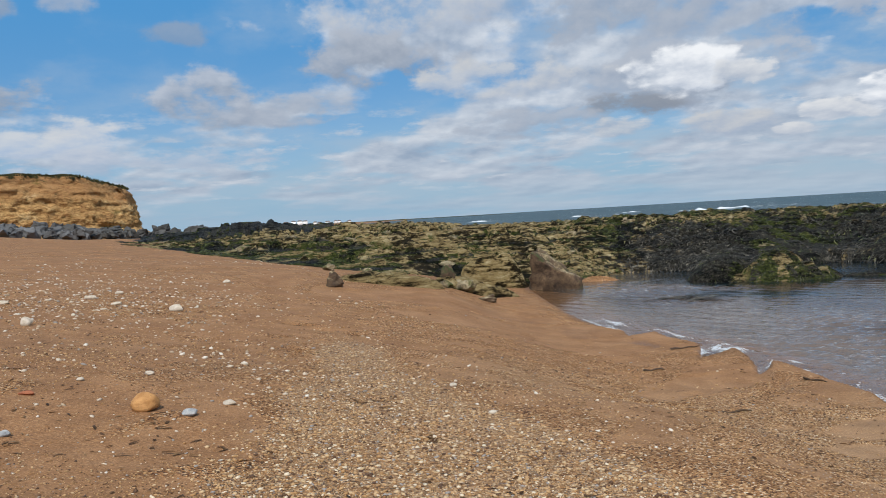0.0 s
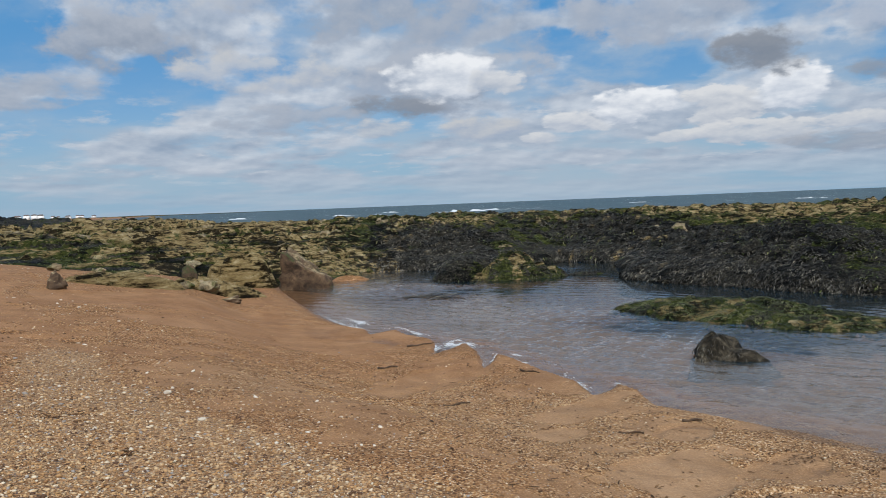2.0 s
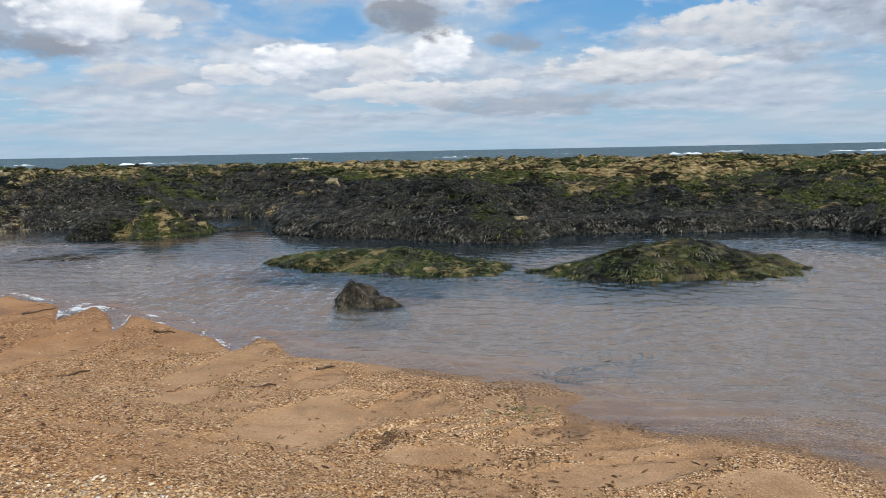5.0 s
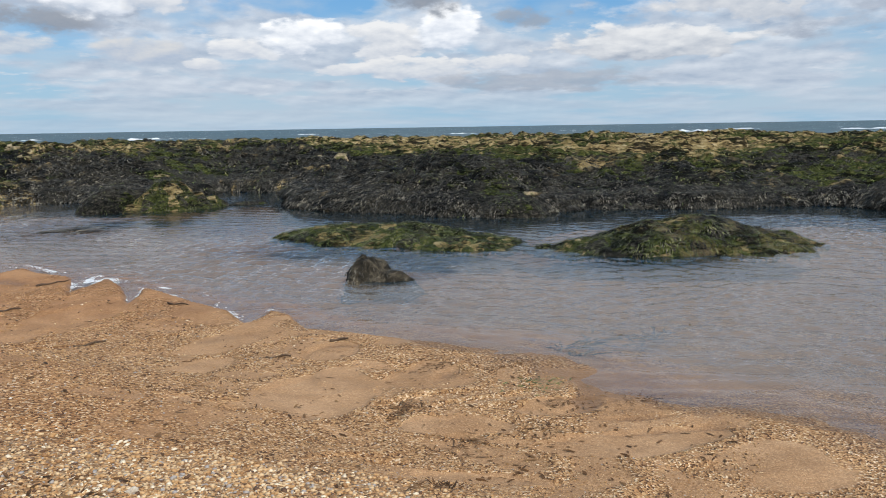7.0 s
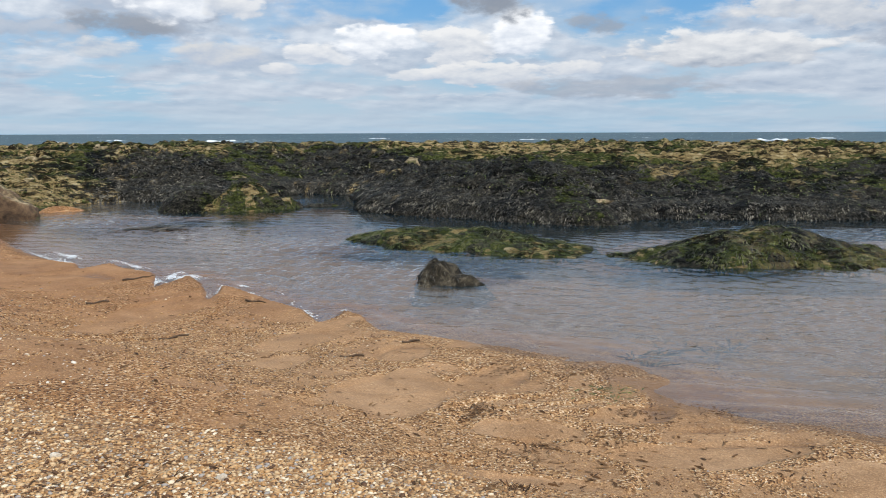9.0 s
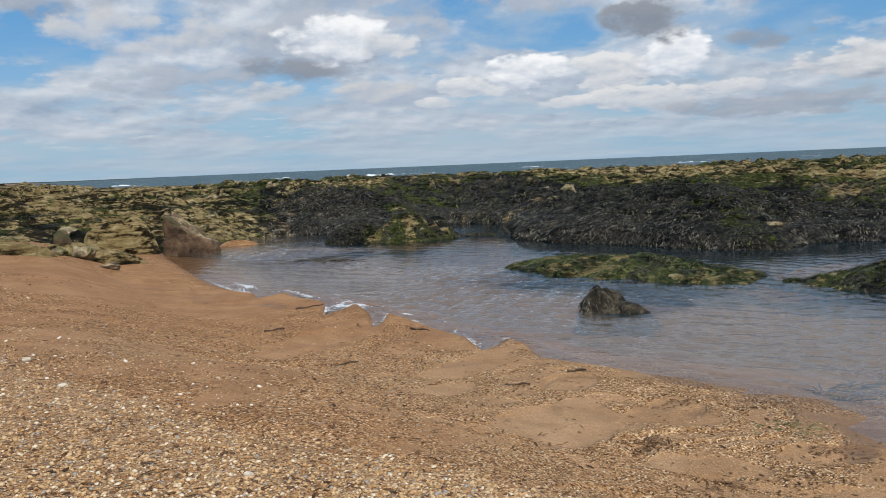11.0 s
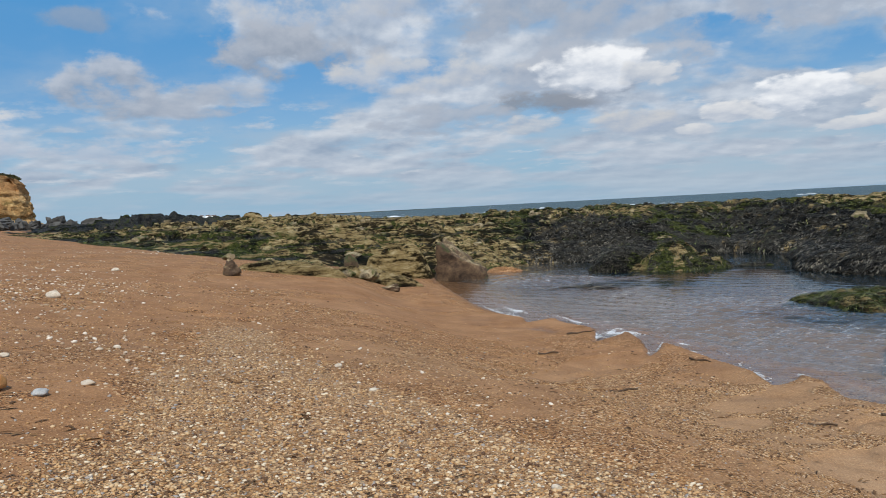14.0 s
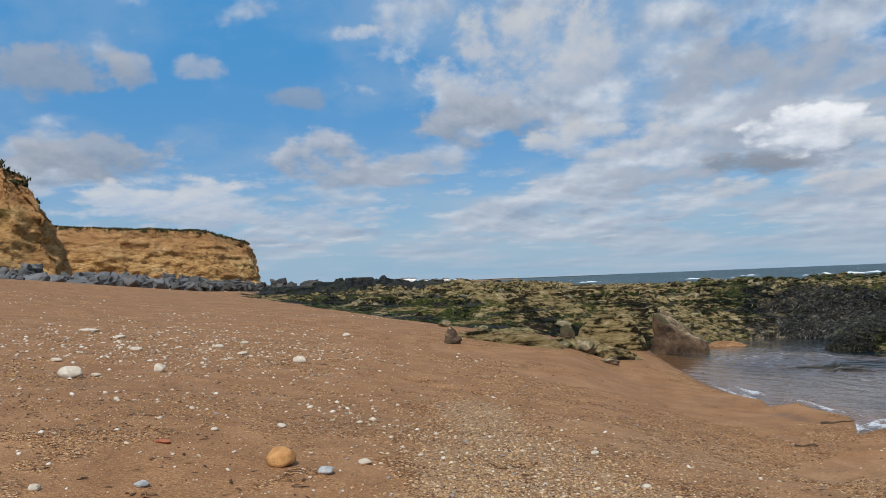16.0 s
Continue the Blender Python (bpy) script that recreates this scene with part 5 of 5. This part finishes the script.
for n, (x, y, a, b, c, turn, mat) in enumerate(STONES):
    kind = {PALE_STONE: "rounded pale limestone cobble lying on the sand", OCHRE_STONE: "angular ochre-orange stone lying on the sand", GREY_STONE: "smooth grey pebble lying on the sand", RED_STONE: "flat red stone lying on the sand"}[mat]
    set_rock("stone", rock_mesh("stone", 600 + n, 3, 0.12, 4, 0.5 if mat is not OCHRE_STONE else 1.0, mat), x, y, height_at(sand_z, x, y) + c * 0.25, (a * 0.95, b * 0.95, c * 0.85), turn, kind, "stone", "loose stones")


def weed_heap(name, x, y, size, count, mat, label, seed, flat=0.03):
    rng = np.random.default_rng(seed)
    qx, qy = x + rng.normal(0, size * 0.42, count), y + rng.normal(0, size * 0.30, count)
    t = rng.uniform(0, 2 * math.pi, count)
    verts, quads = blades(qx, qy, sand_z(qx, qy) + rng.uniform(0.002, flat, count), np.cos(t), np.sin(t), rng.normal(0, 0.03, count), rng.uniform(0.02, 0.075, count), rng.uniform(0.006, 0.014, count), rng, 0.04)
    return tagged(solid(name, mesh_of(name, verts, quads), mat), label, "seaweed", kind="stuff")


HEAPS = [(5.9, 4.6, 0.36, 110, GREEN_WRACK, "clump of green weed on wet sand"), (4.42, 4.75, 0.30, 130, DRY_WEED, "tangle of brown weed on wet sand"), (6.1, 5.25, 0.35, 60, DRY_WEED, "tangle of brown weed on wet sand"),
         (5.0, 3.7, 0.32, 60, DRY_WEED, "tangle of brown weed on wet sand"), (4.35, 3.83, 0.28, 70, DRY_WEED, "tangle of brown weed on wet sand"), (5.55, 5.6, 0.25, 50, DRY_WEED, "tangle of brown weed on wet sand"), (5.64, 4.1, 0.3, 70, DRY_WEED, "tangle of brown weed on wet sand"),
         (-1.66, 9.1, 0.22, 60, DRY_WEED, "scrap of dry weed in a hollow"), (-1.25, 10.8, 0.2, 50, DRY_WEED, "scrap of dry weed in a hollow"), (-2.2, 11.3, 0.25, 50, DRY_WEED, "scrap of dry weed in a hollow"), (-0.47, 6.1, 0.13, 40, DRY_WEED, "scrap of dry weed in a hollow"),
         (-0.66, 5.95, 0.12, 36, DRY_WEED, "scrap of dry weed in a hollow"), (-0.08, 5.1, 0.2, 60, DRY_WEED, "scrap of dry weed in a hollow"), (6.3, 3.8, 0.4, 50, DRY_WEED, "thin strands of brown weed at the waterline"), (3.3, 2.9, 0.22, 50, DRY_WEED, "scrap of dry weed in a hollow")]
for n, (x, y, size, count, mat, label) in enumerate(HEAPS):
    weed_heap("seaweed_clump", x, y, size, count, mat, label, 700 + n, 0.02)

WOOD = stuff("wet_driftwood", stone_look((0.045, 0.026, 0.015), (0.12, 0.07, 0.035), 20), 0.6)
for x, y, turn, length in ((4.45, 6.77, -35, 0.24), (5.36, 7.09, -30, 0.2), (3.9, 12.9, 10, 0.5), (2.9, 11.0, 0, 0.3), (4.75, 10.1, -60, 0.3), (3.2, 8.6, 5, 0.35)):
    rng = random.Random(int(x * 100))
    bm = bmesh.new()
    bmesh.ops.create_cone(bm, cap_ends=True, segments=8, radius1=0.016, radius2=0.008, depth=length, matrix=pose(0, 0, 0, 0, 90, 0))
    bmesh.ops.subdivide_edges(bm, edges=[e for e in bm.edges if abs(e.verts[0].co.x - e.verts[1].co.x) > 0.05], cuts=5)
    for v in bm.verts:
        v.co += Vector((0, 0.025 * math.sin(v.co.x * 14), 0.008 * math.sin(v.co.x * 30))) + Vector((rng.gauss(0, 0.003), rng.gauss(0, 0.003), rng.gauss(0, 0.002)))
    stick = part("driftwood", bm, WOOD, None)
    stick.matrix_world = pose(x, y, height_at(sand_z, x, y) + 0.012, 0, 0, turn)
    tagged(stick, "short dark wet stick lying on the sand", "driftwood", "sticks")

rng = np.random.default_rng(31)
n = 5200
a, r = np.radians(rng.uniform(-42, 64, n)), 3 * (24 / 3) ** rng.random(n)
x, y = 0.4 + r * np.sin(a), r * np.cos(a)
d = shore(y) - x
ok = (d > 0.1) & (rng.random(n) < 0.16 + 0.75 * ease(fbm(x * 0.9, y * 0.9, 3, 47), 0.05, 0.3) + 0.35 * ease(d, 2.2, 0.8) * ease(y, 8, 6))
x, y = x[ok], y[ok]
t = rng.uniform(0, 2 * math.pi, len(x))
verts, quads = blades(x, y, sand_z(x, y) + 0.006, np.cos(t), np.sin(t), np.zeros(len(x)), rng.uniform(0.02, 0.09, len(x)), rng.uniform(0.008, 0.022, len(x)), rng, 0.1)
tagged(solid("weed_fragments", mesh_of("weed_fragments", verts, quads), DRY_WEED), "small dark scraps of weed strewn over the sand", "seaweed", kind="stuff")

# weed afloat in the pool: x, y, half length, half width, strips
for n, (x, y, a, b, count) in enumerate([(5.9, 20.2, 0.7, 0.3, 260), (6.3, 19.6, 0.5, 0.2, 120), (7.5, 5.35, 0.5, 0.22, 60), (6.9, 5.1, 0.35, 0.16, 36), (8.2, 5.0, 0.6, 0.2, 40)]):
    rng = np.random.default_rng(760 + n)
    qx, qy, t = x + rng.normal(0, a * 0.5, count), y + rng.normal(0, b * 0.5, count), rng.normal(0, 0.6, count)
    verts, quads = blades(qx, qy, rng.uniform(0.0, 0.03, count) if y > 7 else rng.uniform(-0.045, -0.01, count), np.cos(t), np.sin(t), rng.normal(0, 0.05 if y > 7 else 0.0, count), rng.uniform(0.1, 0.3, count), rng.uniform(0.012, 0.03, count), rng, 0.1 if y > 7 else 0.02)
    tagged(solid("floating_weed", mesh_of("floating_weed", verts, quads), WRACK), "dark weed awash in the shallow pool", "seaweed", kind="stuff")

# foam left along the edge of the pool
rng = np.random.default_rng(41)
n = 90000
y = 7.6 + 11.0 * rng.random(n)
x = shore(y) + rng.uniform(-0.7, 0.9, n)
lip = from_line(x, y, LIPS, [(-60, 6.0), (-60, 18.5)])
streak = np.exp(-((lip + 0.38 + 0.2 * fbm(x * 0.8, y * 0.8, 2, 54)) / 0.12) ** 2) * ease(y, 10.0, 12.5)
ok = (lip < -0.01) & (lip > -0.8) & (np.exp(lip / 0.10) * 0.85 + 0.62 * streak + 1.1 * fbm(x * 2.2, y * 1.4, 3, 53) + rng.normal(0, 0.2, n) > 1.12 - 0.10 * ease(y, 10, 12))
x, y = x[ok], y[ok]
size = rng.uniform(0.004, 0.016, len(x))
ring = np.array([[math.cos(k * math.pi / 3), math.sin(k * math.pi / 3), 0] for k in range(6)] + [[0, 0, 0.12]]) * np.array([1.0, 2.2, 1.0])
verts = (ring[None] * size[:, None, None] + np.stack([x, y, np.maximum(sand_z(x, y), 0.0) + 0.004], -1)[:, None]).reshape(-1, 3)
faces = (np.arange(len(x))[:, None, None] * 7 + np.array([[k, (k + 1) % 6, 6] for k in range(6)])[None]).reshape(-1, 3)
tagged(solid("pool_foam", mesh_of("pool_foam", verts, faces), FOAM), "thin white foam along the edge of the pool", "foam", kind="stuff")

# ---- beyond the reef: breakers, the far shore and its houses ----
rng = np.random.default_rng(51)
BREAKERS = [(2.2, 260, 7, 0.7), (10.4, 240, 10, 0.8), (12.6, 290, 6, 0.5), (17.9, 230, 10, 1.1), (21.4, 250, 13, 1.0), (30.5, 330, 6, 0.5), (41.5, 260, 6, 0.6), (57.8, 230, 11, 1.0), (60.5, 300, 8, 0.6), (68.5, 250, 12, 0.9), (49.0, 340, 6, 0.5)]
for az, r, long, high in BREAKERS:  # bearing, way off, length, height
    long, high = long * 1.5, high * 0.62
    u, v = np.meshgrid(np.linspace(-1, 1, 50), np.linspace(0, 1, 9), indexing="xy")
    crest = np.clip((1 - u ** 2) ** 0.6 * (0.5 + 1.1 * fbm(u * 4, v * 0, 2, int(r + az), 0.4)), 0, 1.3)
    hx, out = u * long / 2, (v - 0.5) * 1.6 + 0.8 * fbm(u * 4, v * 2, 3, int(az + 90))
    z = -0.02 + crest * high * np.sin(v * math.pi) ** 1.3 + 0.12 * np.abs(fbm(u * 30, v * 9, 3, 5)) * crest
    ca, sa = math.cos(radians(az)), math.sin(radians(az))
    X, Y = r * sa + hx * ca + out * sa, r * ca - hx * sa + out * ca
    tagged(solid("breaking_wave", mesh_of("breaking_wave", np.stack([X, Y, z], -1).reshape(-1, 3), grid_faces(*X.shape)), FOAM), "white breaking wave beyond the reef", "wave", "breakers")

lx, ly = np.meshgrid(np.linspace(-900, 260, 160), np.linspace(0, 1, 12), indexing="xy")
lz = np.sin(ly * math.pi) * (2.5 + 4 * ease(-lx, 100, 800)) * (0.7 + 0.5 * fbm(lx * 0.006, ly * 2, 4, 55)) * ease(260 - lx, 0, 300) - 0.4
far_shore = solid("far_shore", mesh_of("far_shore", np.stack([lx, 1850 + ly * 500 - 0.25 * lx, lz], -1).reshape(-1, 3), grid_faces(*lx.shape)), GRASS)
tagged(far_shore, "low hazy grassy shore across the bay", "shore", kind="structure")
rng = random.Random(9)
for n in range(10):
    x = -402 + n * 16 + rng.uniform(-4, 4) if n < 4 else -330 + (n - 4) * 17 + rng.uniform(-6, 6)
    y, wide, high = 1830 - 0.25 * x, rng.uniform(12, 18) if n < 4 else rng.uniform(6, 12), rng.uniform(8, 12) if n < 4 else rng.uniform(4, 6)
    house = new("house")
    house.location = (x, y, 1.0)
    bm = bmesh.new()
    bmesh.ops.create_cube(bm, size=1, matrix=Matrix.Translation((0, 0, high / 2)) @ Matrix.Diagonal((wide, 10, high, 1)))
    part("wall", bm, WALL_PAINT, house)
    bm = bmesh.new()
    bmesh.ops.create_cone(bm, cap_ends=True, segments=4, radius1=0.75, radius2=0.35, depth=1, matrix=Matrix.Translation((0, 0, high + 1.2)) @ Matrix.Diagonal((wide, 10.5, 2.4, 1)) @ pose(0, 0, 0, 0, 0, 45))
    part("roof", bm, ROOFING, house)
    tagged(house, "small white house on the far shore", "house", "far houses")
